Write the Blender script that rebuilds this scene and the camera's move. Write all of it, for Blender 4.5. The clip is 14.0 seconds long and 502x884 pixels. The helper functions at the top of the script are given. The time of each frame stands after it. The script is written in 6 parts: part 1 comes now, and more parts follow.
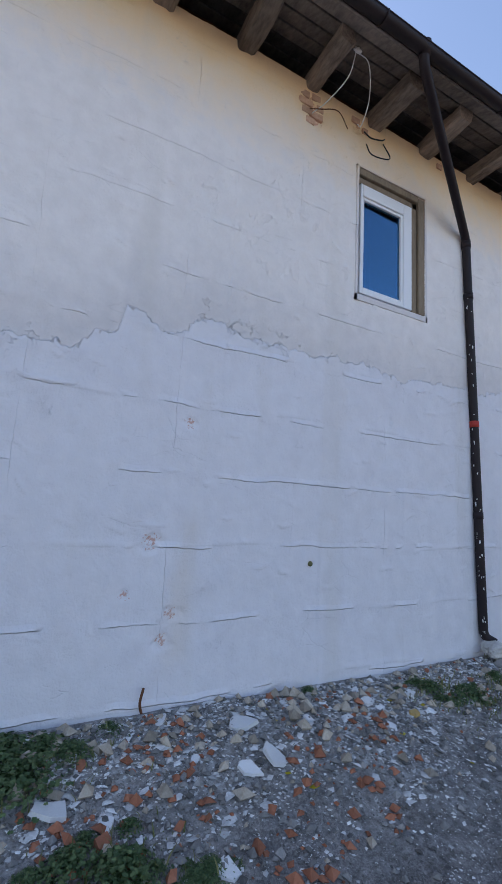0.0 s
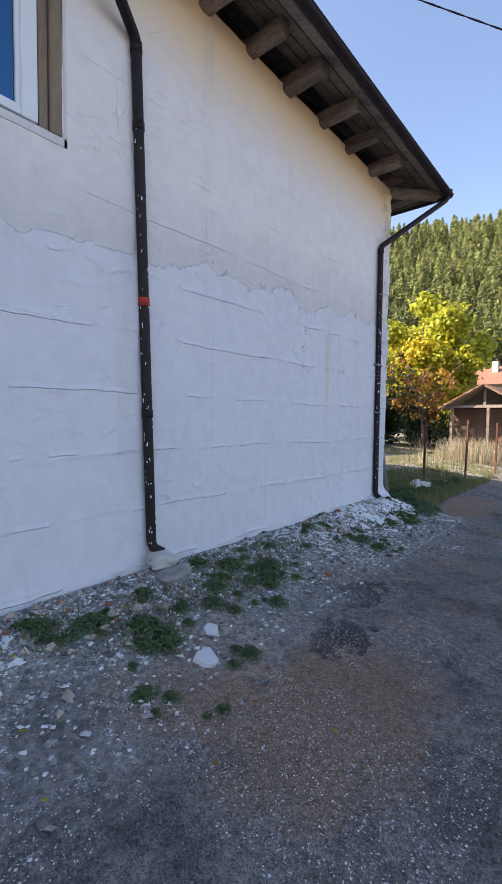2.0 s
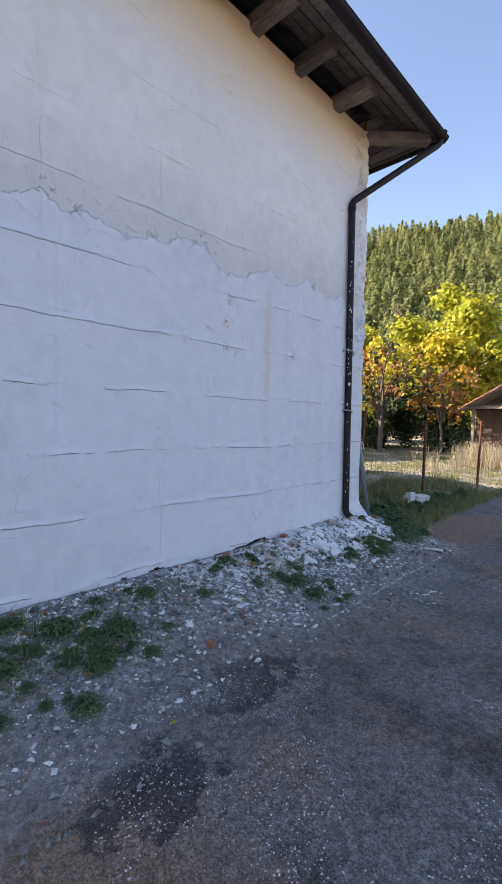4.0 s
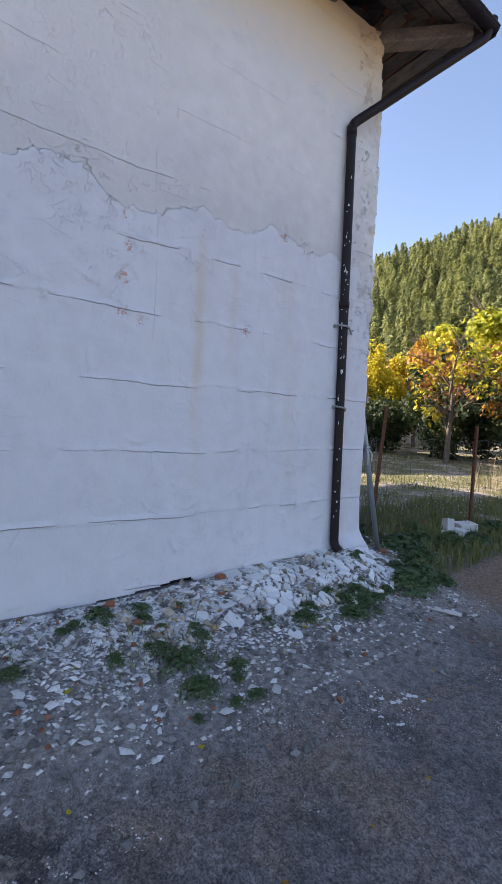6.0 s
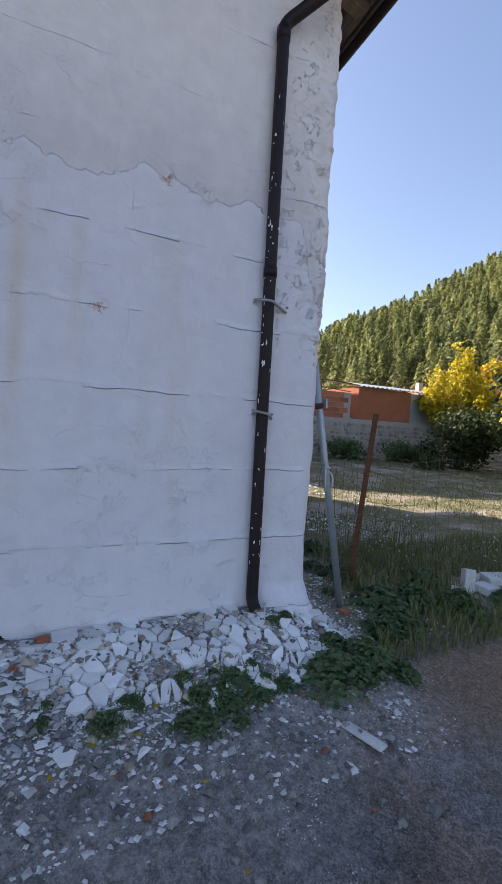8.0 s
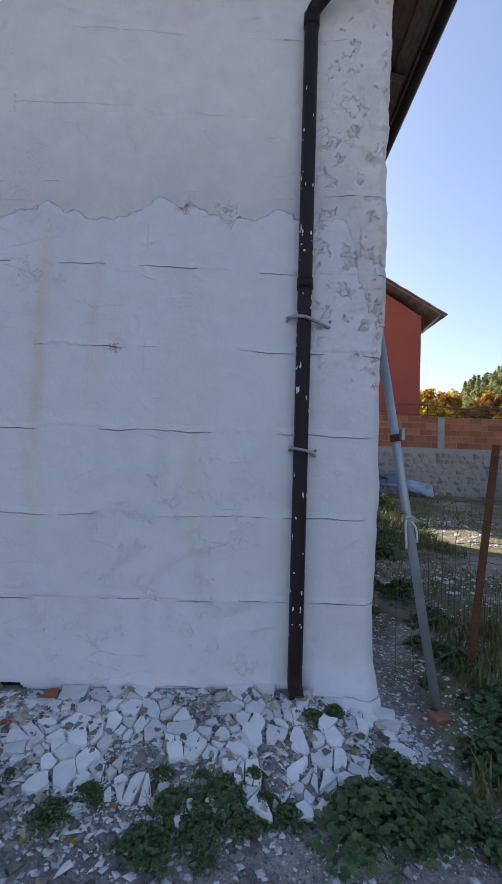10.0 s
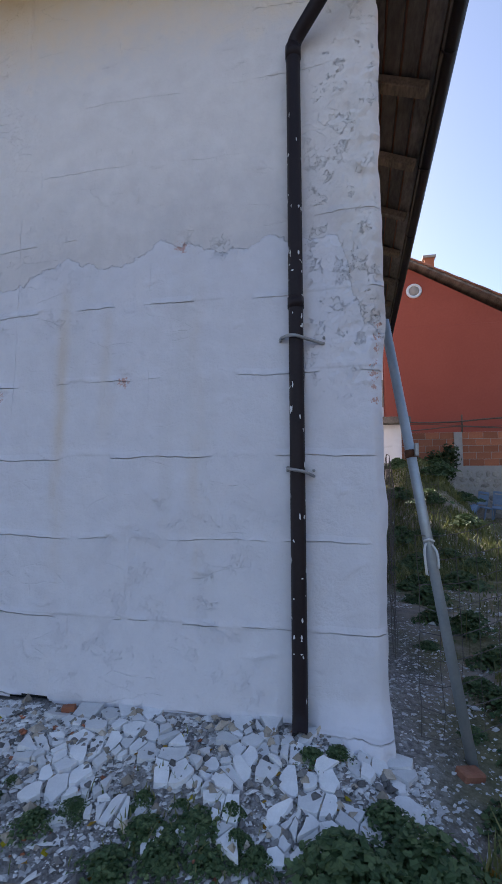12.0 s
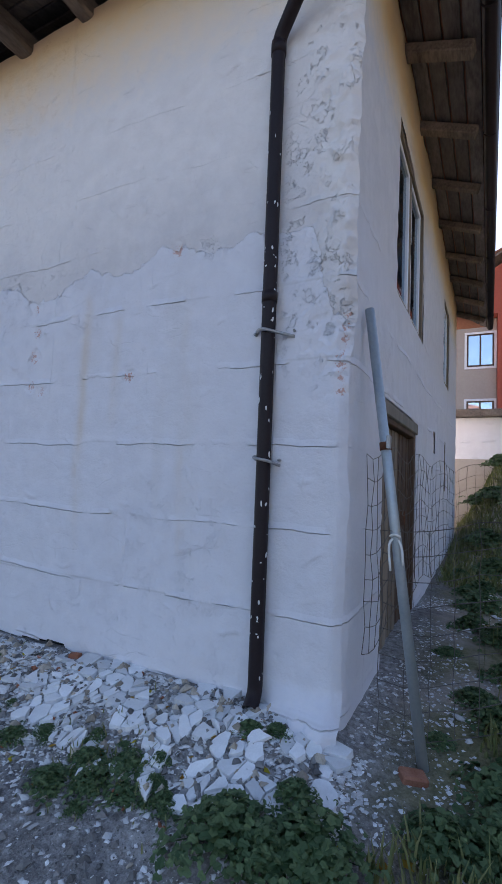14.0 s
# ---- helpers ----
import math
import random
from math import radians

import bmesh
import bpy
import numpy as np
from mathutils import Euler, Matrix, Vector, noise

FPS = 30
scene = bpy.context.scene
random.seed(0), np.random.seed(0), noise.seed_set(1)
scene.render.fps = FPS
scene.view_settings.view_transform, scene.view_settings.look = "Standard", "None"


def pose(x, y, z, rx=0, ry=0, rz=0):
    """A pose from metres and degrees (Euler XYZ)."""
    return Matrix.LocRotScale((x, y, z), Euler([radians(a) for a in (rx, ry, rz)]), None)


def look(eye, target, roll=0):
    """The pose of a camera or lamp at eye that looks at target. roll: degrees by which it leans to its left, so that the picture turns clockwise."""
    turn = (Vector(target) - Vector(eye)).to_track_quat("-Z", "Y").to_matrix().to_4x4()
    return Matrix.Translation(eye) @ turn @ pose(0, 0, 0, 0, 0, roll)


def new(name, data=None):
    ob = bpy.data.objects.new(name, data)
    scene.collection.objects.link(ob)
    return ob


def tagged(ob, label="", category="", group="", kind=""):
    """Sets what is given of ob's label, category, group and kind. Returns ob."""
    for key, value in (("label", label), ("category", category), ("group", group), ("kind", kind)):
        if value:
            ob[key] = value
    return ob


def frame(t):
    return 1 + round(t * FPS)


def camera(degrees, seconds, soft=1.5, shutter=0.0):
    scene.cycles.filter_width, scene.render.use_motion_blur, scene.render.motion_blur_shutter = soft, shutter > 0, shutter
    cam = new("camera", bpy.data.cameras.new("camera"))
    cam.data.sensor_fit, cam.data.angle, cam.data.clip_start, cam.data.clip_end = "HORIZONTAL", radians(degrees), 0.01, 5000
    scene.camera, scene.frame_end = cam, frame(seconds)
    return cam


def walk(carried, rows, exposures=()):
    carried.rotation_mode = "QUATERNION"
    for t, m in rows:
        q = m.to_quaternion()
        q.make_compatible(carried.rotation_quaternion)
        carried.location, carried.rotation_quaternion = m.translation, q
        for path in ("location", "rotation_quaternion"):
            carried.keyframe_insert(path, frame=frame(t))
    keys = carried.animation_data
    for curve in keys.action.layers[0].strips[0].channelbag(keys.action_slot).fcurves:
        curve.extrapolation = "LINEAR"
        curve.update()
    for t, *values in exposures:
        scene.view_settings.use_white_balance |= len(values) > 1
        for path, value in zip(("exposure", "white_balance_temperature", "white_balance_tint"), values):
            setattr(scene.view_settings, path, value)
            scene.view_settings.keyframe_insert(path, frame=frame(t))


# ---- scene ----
cam = camera(58.4, 14.0)
PATH = [
    (0, (-0.003, -0.006, 1.383), (0.921, 1.744, 1.675), 3.0),
    (0.5, (0.472, -0.092, 1.366), (1.781, 1.409, 1.55), 1.7),
    (1, (0.969, -0.092, 1.388), (2.504, 1.19, 1.417), 1.4),
    (1.5, (1.457, -0.193, 1.407), (3.014, 1.061, 1.342), 1.4),
    (2, (1.898, -0.175, 1.401), (3.442, 1.092, 1.296), 0.6),
    (2.5, (2.359, -0.147, 1.45), (3.903, 1.118, 1.326), 0.6),
    (3, (2.892, -0.185, 1.457), (4.41, 1.112, 1.341), 0.8),
    (3.5, (3.364, -0.119, 1.438), (4.861, 1.203, 1.318), 0.8),
    (4, (3.868, -0.196, 1.366), (5.327, 1.168, 1.27), 0.8),
    (6.3, (6.162, -0.031, 1.328), (7.338, 1.583, 1.231), 2.2),
    (6.5, (6.365, -0.025, 1.379), (7.521, 1.604, 1.274), 2.2),
    (7, (6.889, -0.067, 1.374), (7.906, 1.653, 1.286), 3.1),
    (7.5, (7.412, -0.03, 1.354), (8.331, 1.745, 1.284), 3.2),
    (7.7, (7.625, 0.014, 1.391), (8.521, 1.801, 1.321), 3.4),
    (9.8, (8.935, 0.288, 1.425), (9.045, 2.284, 1.486), 1.9),
    (10, (9.033, 0.322, 1.445), (9.071, 2.32, 1.523), 2.0),
    (10.5, (9.154, 0.372, 1.455), (9.112, 2.369, 1.563), 0.8),
    (11, (9.217, 0.435, 1.45), (9.126, 2.428, 1.586), -0.9),
    (11.5, (9.488, 0.452, 1.456), (9.237, 2.43, 1.613), -0.6),
    (12, (9.688, 0.388, 1.425), (9.275, 2.336, 1.616), 0.2),
    (12.5, (9.895, 0.302, 1.442), (9.325, 2.212, 1.605), 0.8),
    (13, (10.144, 0.325, 1.431), (9.461, 2.197, 1.595), 1.3),
    (13.5, (10.399, 0.381, 1.434), (9.622, 2.217, 1.589), 1.6),
    (14, (10.597, 0.542, 1.42), (9.704, 2.326, 1.562), 2.5),
]
walk(cam, [(t, look(eye, target, roll)) for t, eye, target, roll in PATH],
     [(0.0, 1.48, 6350, 16), (1.0, 1.53, 6400, 16), (2.5, 1.56, 6500, 18), (4.0, 1.56, 6500, 18), (7.0, 1.35, 6500, 18), (10.5, 1.07, 6350, 18), (12.0, 1.12, 6220, 18), (14.0, 1.34, 6180, 17)])

# ---- world, sun ----
world = bpy.data.worlds.new("world")
scene.world = world
world.use_nodes = True
wn = world.node_tree.nodes
sky = wn.new("ShaderNodeTexSky")
sky.sky_type, sky.sun_disc = "NISHITA", False
SUN_ELEV, SUN_AZ = radians(33), radians(-35)     # azimuth from +y towards +x
sky.sun_elevation, sky.sun_rotation = SUN_ELEV, SUN_AZ
sky.air_density, sky.dust_density, sky.ozone_density = 1.0, 1.3, 0.45
wn["Background"].inputs["Strength"].default_value = 0.11
world.node_tree.links.new(sky.outputs[0], wn["Background"].inputs["Color"])
sun = new("sun", bpy.data.lights.new("sun", "SUN"))
sun.data.energy, sun.data.angle, sun.data.color = 5.0, radians(0.6), (1.0, 0.9, 0.74)
SUN_DIR = Vector((math.sin(SUN_AZ) * math.cos(SUN_ELEV), math.cos(SUN_AZ) * math.cos(SUN_ELEV), math.sin(SUN_ELEV)))
sun.matrix_world = look(SUN_DIR * 50, (0, 0, 0))


# ---- materials ----
class Mat:
    """A small builder for node materials."""

    def __init__(self, name, rough=0.8, metal=0.0, spec=0.3):
        self.m = bpy.data.materials.new(name)
        self.m.use_nodes = True
        self.t = self.m.node_tree
        self.b = self.t.nodes["Principled BSDF"]
        self.set("Roughness", rough), self.set("Metallic", metal), self.set("Specular IOR Level", spec)

    def set(self, key, value):
        if hasattr(value, "is_output"):
            self.t.links.new(value, self.b.inputs[key])
        else:
            self.b.inputs[key].default_value = value
        return self

    def node(self, kind, ins=None, **props):
        n = self.t.nodes.new(kind)
        if "operation" in props:
            n.operation = props["operation"]
        if "feature" in props:
            n.feature = props["feature"]
        if "attribute_name" in props:
            n.attribute_name = props["attribute_name"]
        if "data_type" in props:
            n.data_type, n.blend_type = props["data_type"], props["blend_type"]
        for k, v in (ins or {}).items():
            if hasattr(v, "is_output"):
                self.t.links.new(v, n.inputs[k])
            else:
                n.inputs[k].default_value = v
        return n

    def pos(self, scale=(1, 1, 1), obj=False):
        src = self.node("ShaderNodeTexCoord").outputs["Object"] if obj else self.node("ShaderNodeNewGeometry").outputs["Position"]
        return self.node("ShaderNodeMapping", {"Vector": src, "Scale": scale}).outputs[0]

    def noise(self, scale, detail=4, rough=0.55, vec=None, stretch=(1, 1, 1), obj=False):
        return self.node("ShaderNodeTexNoise", {"Vector": vec or self.pos(stretch, obj), "Scale": scale, "Detail": detail, "Roughness": rough}).outputs["Fac"]

    def voronoi(self, scale, feature="F1", out="Distance", stretch=(1, 1, 1), obj=False):
        return self.node("ShaderNodeTexVoronoi", {"Vector": self.pos(stretch, obj), "Scale": scale}, feature=feature).outputs[out]

    def ramp(self, fac, lo, hi, a=0.0, b=1.0):
        return self.node("ShaderNodeMapRange", {"Value": fac, "From Min": lo, "From Max": hi, "To Min": a, "To Max": b}).outputs[0]

    def math(self, op, a, b=0.0, c=0.0):
        return self.node("ShaderNodeMath", {0: a, 1: b, 2: c}, operation=op).outputs[0]

    def mix(self, fac, a, b, blend="MIX"):
        a = (*a, 1) if isinstance(a, tuple) and len(a) == 3 else a
        b = (*b, 1) if isinstance(b, tuple) and len(b) == 3 else b
        n = self.node("ShaderNodeMix", data_type="RGBA", blend_type=blend)
        for i, v in ((0, fac), (6, a), (7, b)):
            if hasattr(v, "is_output"):
                self.t.links.new(v, n.inputs[i])
            else:
                n.inputs[i].default_value = v
        return n.outputs[2]

    def random(self, island=False):
        if island:
            return self.node("ShaderNodeNewGeometry").outputs["Random Per Island"]
        return self.node("ShaderNodeObjectInfo").outputs["Random"]

    def bump(self, height, strength=0.5, dist=0.01):
        n = self.node("ShaderNodeBump", {"Height": height, "Strength": strength, "Distance": dist})
        self.set("Normal", n.outputs[0])
        return self

    def color(self, c):
        return self.set("Base Color", (*c, 1) if isinstance(c, tuple) and len(c) == 3 else c)


def simple(name, a, b, rough=0.8, metal=0.0, scale=8, fine=60, bump=0.3, stretch=(1, 1, 1), spec=0.3, dist=0.005, island=False, spread=0.0):
    m = Mat(name, rough, metal, spec)
    n = m.noise(scale, 5, 0.6, stretch=stretch, obj=True)
    f = m.noise(fine, 4, 0.6, stretch=stretch, obj=True)
    c = m.mix(m.ramp(n, 0.3, 0.7), a, b)
    c = m.mix(0.35, c, m.mix(m.ramp(f, 0.35, 0.65), a, b))
    if spread:
        r = m.random(island)
        c = m.mix(1.0, c, m.mix(r, (1 - spread,) * 3, (1 + spread * 0.6,) * 3), "MULTIPLY")
    m.color(c).bump(m.math("ADD", n, m.math("MULTIPLY", f, 0.5)), bump, dist)
    return m.m


def plaster_material(name, edge=True):
    """Rough white wall paint; above the ragged upper edge an older greyer coat, growing paler and then ochre towards
    the eaves.
    """
    m = Mat(name, 0.75, 0, 0.25)
    big, mid, fine = m.noise(1.3, 4), m.noise(7, 5, 0.6), m.noise(45, 5, 0.65)
    white = m.mix(m.ramp(mid, 0.3, 0.72), (0.765, 0.75, 0.785), (0.69, 0.675, 0.71))
    white = m.mix(m.ramp(big, 0.35, 0.7, 0, 0.5), white, (0.77, 0.755, 0.785))
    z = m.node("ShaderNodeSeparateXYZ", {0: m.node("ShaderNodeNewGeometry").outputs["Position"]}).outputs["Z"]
    grey = m.mix(m.ramp(mid, 0.35, 0.65), (0.665, 0.63, 0.625), (0.735, 0.695, 0.685))
    height = m.math("ADD", m.math("MULTIPLY", mid, 0.6), m.math("MULTIPLY", fine, 0.4))
    if edge:
        e = m.node("ShaderNodeAttribute", attribute_name="edge").outputs["Fac"]
        e = m.math("ADD", e, m.math("MULTIPLY", m.math("SUBTRACT", m.noise(16, 6, 0.65), 0.5), 0.16))
        up = m.ramp(e, -0.004, 0.004)
        grey = m.mix(m.ramp(e, 0.06, 0.75), grey, m.mix(m.ramp(mid, 0.35, 0.65), (0.81, 0.76, 0.73), (0.87, 0.82, 0.79)))
        c = m.mix(up, white, grey)
        height = m.math("SUBTRACT", height, m.math("MULTIPLY", up, 0.8))
    else:
        c = m.mix(m.ramp(z, 2.9, 3.4), white, grey)
    # blends smoothly to ochre from z 4.35 up to the wall top
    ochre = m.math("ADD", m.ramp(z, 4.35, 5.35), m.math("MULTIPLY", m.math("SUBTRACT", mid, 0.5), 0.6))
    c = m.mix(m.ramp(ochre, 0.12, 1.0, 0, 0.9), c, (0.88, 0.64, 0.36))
    streak = m.noise(2.2, 3, 0.5, stretch=(1.0, 1.0, 0.12))
    c = m.mix(m.ramp(streak, 0.58, 0.75, 0, 0.35), c, (0.62, 0.58, 0.52))
    # hairline cracks, mostly level
    wobble = m.node("ShaderNodeVectorMath", {0: m.node("ShaderNodeTexNoise", {"Vector": m.pos(), "Scale": 6.0, "Detail": 5.0}).outputs["Color"], 1: (0.10, 0.10, 0.16)}, operation="MULTIPLY").outputs[0]
    warp = m.node("ShaderNodeVectorMath", {0: m.pos((0.8, 0.8, 2.4)), 1: wobble}).outputs[0]
    vc = m.node("ShaderNodeTexVoronoi", {"Vector": warp, "Scale": 2.2}, feature="DISTANCE_TO_EDGE").outputs["Distance"]
    crack = m.math("MULTIPLY", m.ramp(vc, 0.014, 0.003), m.ramp(m.noise(2.3, 4, 0.65), 0.57, 0.61))
    # edges of the insulation boards: a lip above each level joint, fainter upright ones
    nx = m.node("ShaderNodeSeparateXYZ", {0: m.node("ShaderNodeNewGeometry").outputs["Position"]})
    along = m.math("ADD", nx.outputs["X"], nx.outputs["Y"])
    zj = m.math("ADD", z, m.math("MULTIPLY", m.math("SUBTRACT", m.noise(1.1, 5, 0.6, stretch=(1, 1, 0.3)), 0.5), 0.13))
    p = m.math("MULTIPLY", m.math("FRACT", m.math("DIVIDE", m.math("SUBTRACT", zj, 0.03), 0.525)), 0.525)
    here = m.math("MULTIPLY", m.ramp(m.noise(0.9, 3, 0.6, stretch=(1.6, 1, 2.0)), 0.48, 0.54), m.ramp(z, 3.4, 2.8, 0.25, 1.0))
    joint = m.math("MULTIPLY", here, m.math("MULTIPLY", m.ramp(p, 0.0, 0.004), m.ramp(p, 0.045, 0.006)))
    slit = m.math("MULTIPLY", here, m.ramp(p, 0.519, 0.523))
    xj = m.math("ADD", along, m.math("MULTIPLY", m.math("SUBTRACT", m.noise(3.0, 4, 0.6), 0.5), 0.05))
    q = m.math("MULTIPLY", m.math("FRACT", m.math("DIVIDE", xj, 1.05)), 1.05)
    upright = m.math("MULTIPLY", m.ramp(m.noise(1.3, 3, 0.6), 0.5, 0.62), m.math("MULTIPLY", m.ramp(q, 0.0, 0.005), m.ramp(q, 0.05, 0.006)))
    height = m.math("ADD", m.math("SUBTRACT", height, m.math("MULTIPLY", crack, 0.18)), m.math("ADD", m.math("MULTIPLY", joint, 1.25), m.math("MULTIPLY", upright, 0.5)))
    # torn layers where the coat has come loose
    torn = m.ramp(m.noise(7.0, 7, 0.72), 0.57, 0.585)
    loose = m.ramp(m.noise(0.8, 3, 0.6), 0.53, 0.64, 0.0, 0.2)
    if edge:
        loose = m.math("ADD", loose, m.node("ShaderNodeAttribute", attribute_name="rough").outputs["Fac"])
    height = m.math("SUBTRACT", height, m.math("MULTIPLY", m.math("MULTIPLY", torn, loose), 0.9))
    c = m.mix(m.math("ADD", m.math("MULTIPLY", crack, 0.05), m.math("MULTIPLY", slit, 0.38)), c, (0.36, 0.34, 0.33))
    c = m.mix(m.math("MULTIPLY", m.math("MULTIPLY", torn, loose), 0.12), c, (0.60, 0.58, 0.56))
    chip = m.noise(9, 6, 0.75)
    c = m.mix(m.ramp(chip, 0.755, 0.775, 0, 0.4), c, (0.60, 0.42, 0.34))
    if edge:
        # darker crack and joint lines: grime plus the grooves' shade put into the colour
        dirt = m.node("ShaderNodeAttribute", attribute_name="dirt").outputs["Fac"]
        c = m.mix(m.ramp(dirt, 0.25, 1.0, 0, 0.3), c, (0.42, 0.40, 0.38))
        red = m.node("ShaderNodeAttribute", attribute_name="red").outputs["Fac"]
        red = m.math("ADD", red, m.math("MULTIPLY", m.math("SUBTRACT", m.noise(40, 4, 0.7), 0.5), 3.2))
        c = m.mix(m.ramp(red, 0.80, 1.0, 0, 0.7), c, (0.52, 0.24, 0.16))
        stain = m.node("ShaderNodeAttribute", attribute_name="stain").outputs["Fac"]
        c = m.mix(m.math("MULTIPLY", stain, m.ramp(m.noise(5, 4, 0.6, stretch=(1, 1, 0.3)), 0.35, 0.65, 0.08, 0.5)), c, (0.66, 0.52, 0.36))
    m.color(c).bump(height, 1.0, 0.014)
    return m.m


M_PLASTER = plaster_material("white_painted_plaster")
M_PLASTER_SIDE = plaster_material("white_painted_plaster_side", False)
M_DARKWOOD = simple("weathered_dark_wood", (0.07, 0.056, 0.048), (0.34, 0.27, 0.215), 0.85, scale=4, fine=40, stretch=(1, 0.25, 1), spread=0.3)
M_BOARD = simple("sooty_boards", (0.06, 0.05, 0.046), (0.27, 0.22, 0.185), 0.9, scale=3, fine=30, stretch=(1, 0.2, 1), spread=0.4)
M_OLDWOOD = simple("old_window_wood", (0.17, 0.125, 0.085), (0.30, 0.235, 0.165), 0.85, scale=9, fine=70, stretch=(1, 1, 0.15))
M_BROWNMETAL = simple("brown_painted_sheet", (0.016, 0.011, 0.013), (0.026, 0.018, 0.020), 0.5, 0.0, 3, 60, 0.05, spec=0.22)
M_PVC = simple("white_pvc", (0.78, 0.79, 0.81), (0.82, 0.82, 0.83), 0.35, scale=3, bump=0.02)
M_RUST = simple("rusty_steel", (0.10, 0.045, 0.025), (0.20, 0.085, 0.045), 0.85, 0.2, 12, 90, 0.4)
M_GALV = simple("galvanised_pipe", (0.33, 0.37, 0.40), (0.45, 0.49, 0.51), 0.45, 0.5, 6, 60, 0.15)
M_WIRE = simple("fence_wire", (0.12, 0.10, 0.09), (0.22, 0.20, 0.18), 0.6, 0.6, 20, 90, 0.1)
M_ORANGE = simple("orange_render", (0.36, 0.085, 0.055), (0.42, 0.105, 0.068), 0.9, scale=0.6, fine=12, bump=0.2)
M_GREYRENDER = simple("grey_render", (0.38, 0.33, 0.29), (0.45, 0.40, 0.35), 0.9, scale=0.6, fine=12, bump=0.2)
M_TILE = simple("roof_tile", (0.26, 0.12, 0.08), (0.38, 0.18, 0.12), 0.85, scale=1.5, fine=14, bump=0.4, spread=0.3)
M_BRICK = simple("terracotta_block", (0.38, 0.13, 0.07), (0.50, 0.19, 0.10), 0.9, scale=3, fine=25, bump=0.4, spread=0.3)
M_BAREBRICK = simple("bare_old_brick", (0.46, 0.25, 0.16), (0.66, 0.46, 0.34), 0.9, scale=9, fine=40, bump=0.4, spread=0.2)
M_MORTAR = simple("mortar", (0.36, 0.33, 0.30), (0.46, 0.43, 0.40), 0.95, scale=3, fine=30)
M_STONE = simple("field_stone", (0.26, 0.235, 0.205), (0.48, 0.45, 0.40), 0.9, scale=2.5, fine=20, bump=0.5, spread=0.35)
# the rooms' lack of light is put into this dark base colour
M_UNLIT = simple("dark_room", (0.10, 0.09, 0.08), (0.15, 0.13, 0.12), 0.95)


M_CABLEB = simple("black_cable", (0.012, 0.012, 0.013), (0.025, 0.025, 0.026), 0.5)


def glass_material():
    m = Mat("window_glass", 0.03, 0, 0.5)
    # the blue of the reflected sky is put into base colour and specular tint
    m.color((0.10, 0.26, 0.45)).set("Transmission Weight", 1.0).set("IOR", 2.4).set("Specular Tint", (0.25, 0.62, 1.0, 1.0))
    return m.m


M_GLASS = glass_material()


# ---- building helpers ----
def link(name, verts, faces, material, parent=None, label="", smooth=False):
    me = bpy.data.meshes.new(name)
    me.from_pydata([tuple(v) for v in verts], [], [tuple(f) for f in faces])
    me.materials.append(material)
    if smooth:
        me.shade_smooth()
    ob = new(name, me)
    if parent:
        ob.parent = parent
    if label:
        ob["label"] = label
    return ob


def part(name, bm, material, parent=None, label="", smooth=False):
    """Links a bmesh as one mesh object under a thing or a part."""
    me = bpy.data.meshes.new(name)
    bm.to_mesh(me)
    bm.free()
    me.materials.append(material)
    if smooth:
        me.shade_smooth()
    ob = new(name, me)
    if parent:
        ob.parent = parent
    if label:
        ob["label"] = label
    return ob


def empty(name, label="", category="", group="", kind="", at=None):
    ob = new(name)
    if at:
        ob.location = at
    return tagged(ob, label, category, group, kind)


def box(bm, lo, hi, bevel=0.0, m=None):
    """Adds a box from corner to corner, with bevelled edges, turned by m."""
    c = [(a + b) / 2 for a, b in zip(lo, hi)]
    s = [abs(b - a) for a, b in zip(lo, hi)]
    vs = bmesh.ops.create_cube(bm, size=1)["verts"]
    for v in vs:
        v.co = Vector((v.co.x * s[0] + c[0], v.co.y * s[1] + c[1], v.co.z * s[2] + c[2]))
    if bevel:
        es = list({e for v in vs for e in v.link_edges})
        r = bmesh.ops.bevel(bm, geom=es, offset=bevel, segments=1, affect="EDGES")
        vs = list({v for f in r["faces"] for v in f.verts} | {v for v in vs if v.is_valid})
    if m:
        bmesh.ops.transform(bm, matrix=m, verts=vs)
    return bm


def boxed(name, lo, hi, material, parent=None, bevel=0.004, label="", m=None):
    return part(name, box(bmesh.new(), lo, hi, bevel, m), material, parent, label)


def tube_data(points, radii, seg=10, cap=True):
    """Vertices and faces of a tube along points."""
    pts = [Vector(p) for p in points]
    if not isinstance(radii, (list, tuple)):
        radii = [radii] * len(pts)
    verts, faces, ref = [], [], None
    for i, p in enumerate(pts):
        d = (pts[min(i + 1, len(pts) - 1)] - pts[max(i - 1, 0)]).normalized()
        if ref is None:
            ref = d.orthogonal().normalized()
        ref = (ref - d * ref.dot(d)).normalized()
        side = d.cross(ref)
        for k in range(seg):
            a = 2 * math.pi * k / seg
            verts.append(p + (ref * math.cos(a) + side * math.sin(a)) * radii[i])
    for i in range(len(pts) - 1):
        for k in range(seg):
            a, b = i * seg + k, i * seg + (k + 1) % seg
            faces.append((a, b, b + seg, a + seg))
    if cap:
        faces.append(tuple(reversed(range(seg))))
        faces.append(tuple(range((len(pts) - 1) * seg, len(pts) * seg)))
    return verts, faces


def tube(name, points, radii, material, parent=None, seg=10, cap=True, label=""):
    v, f = tube_data(points, radii, seg, cap)
    return link(name, v, f, material, parent, label, smooth=True)


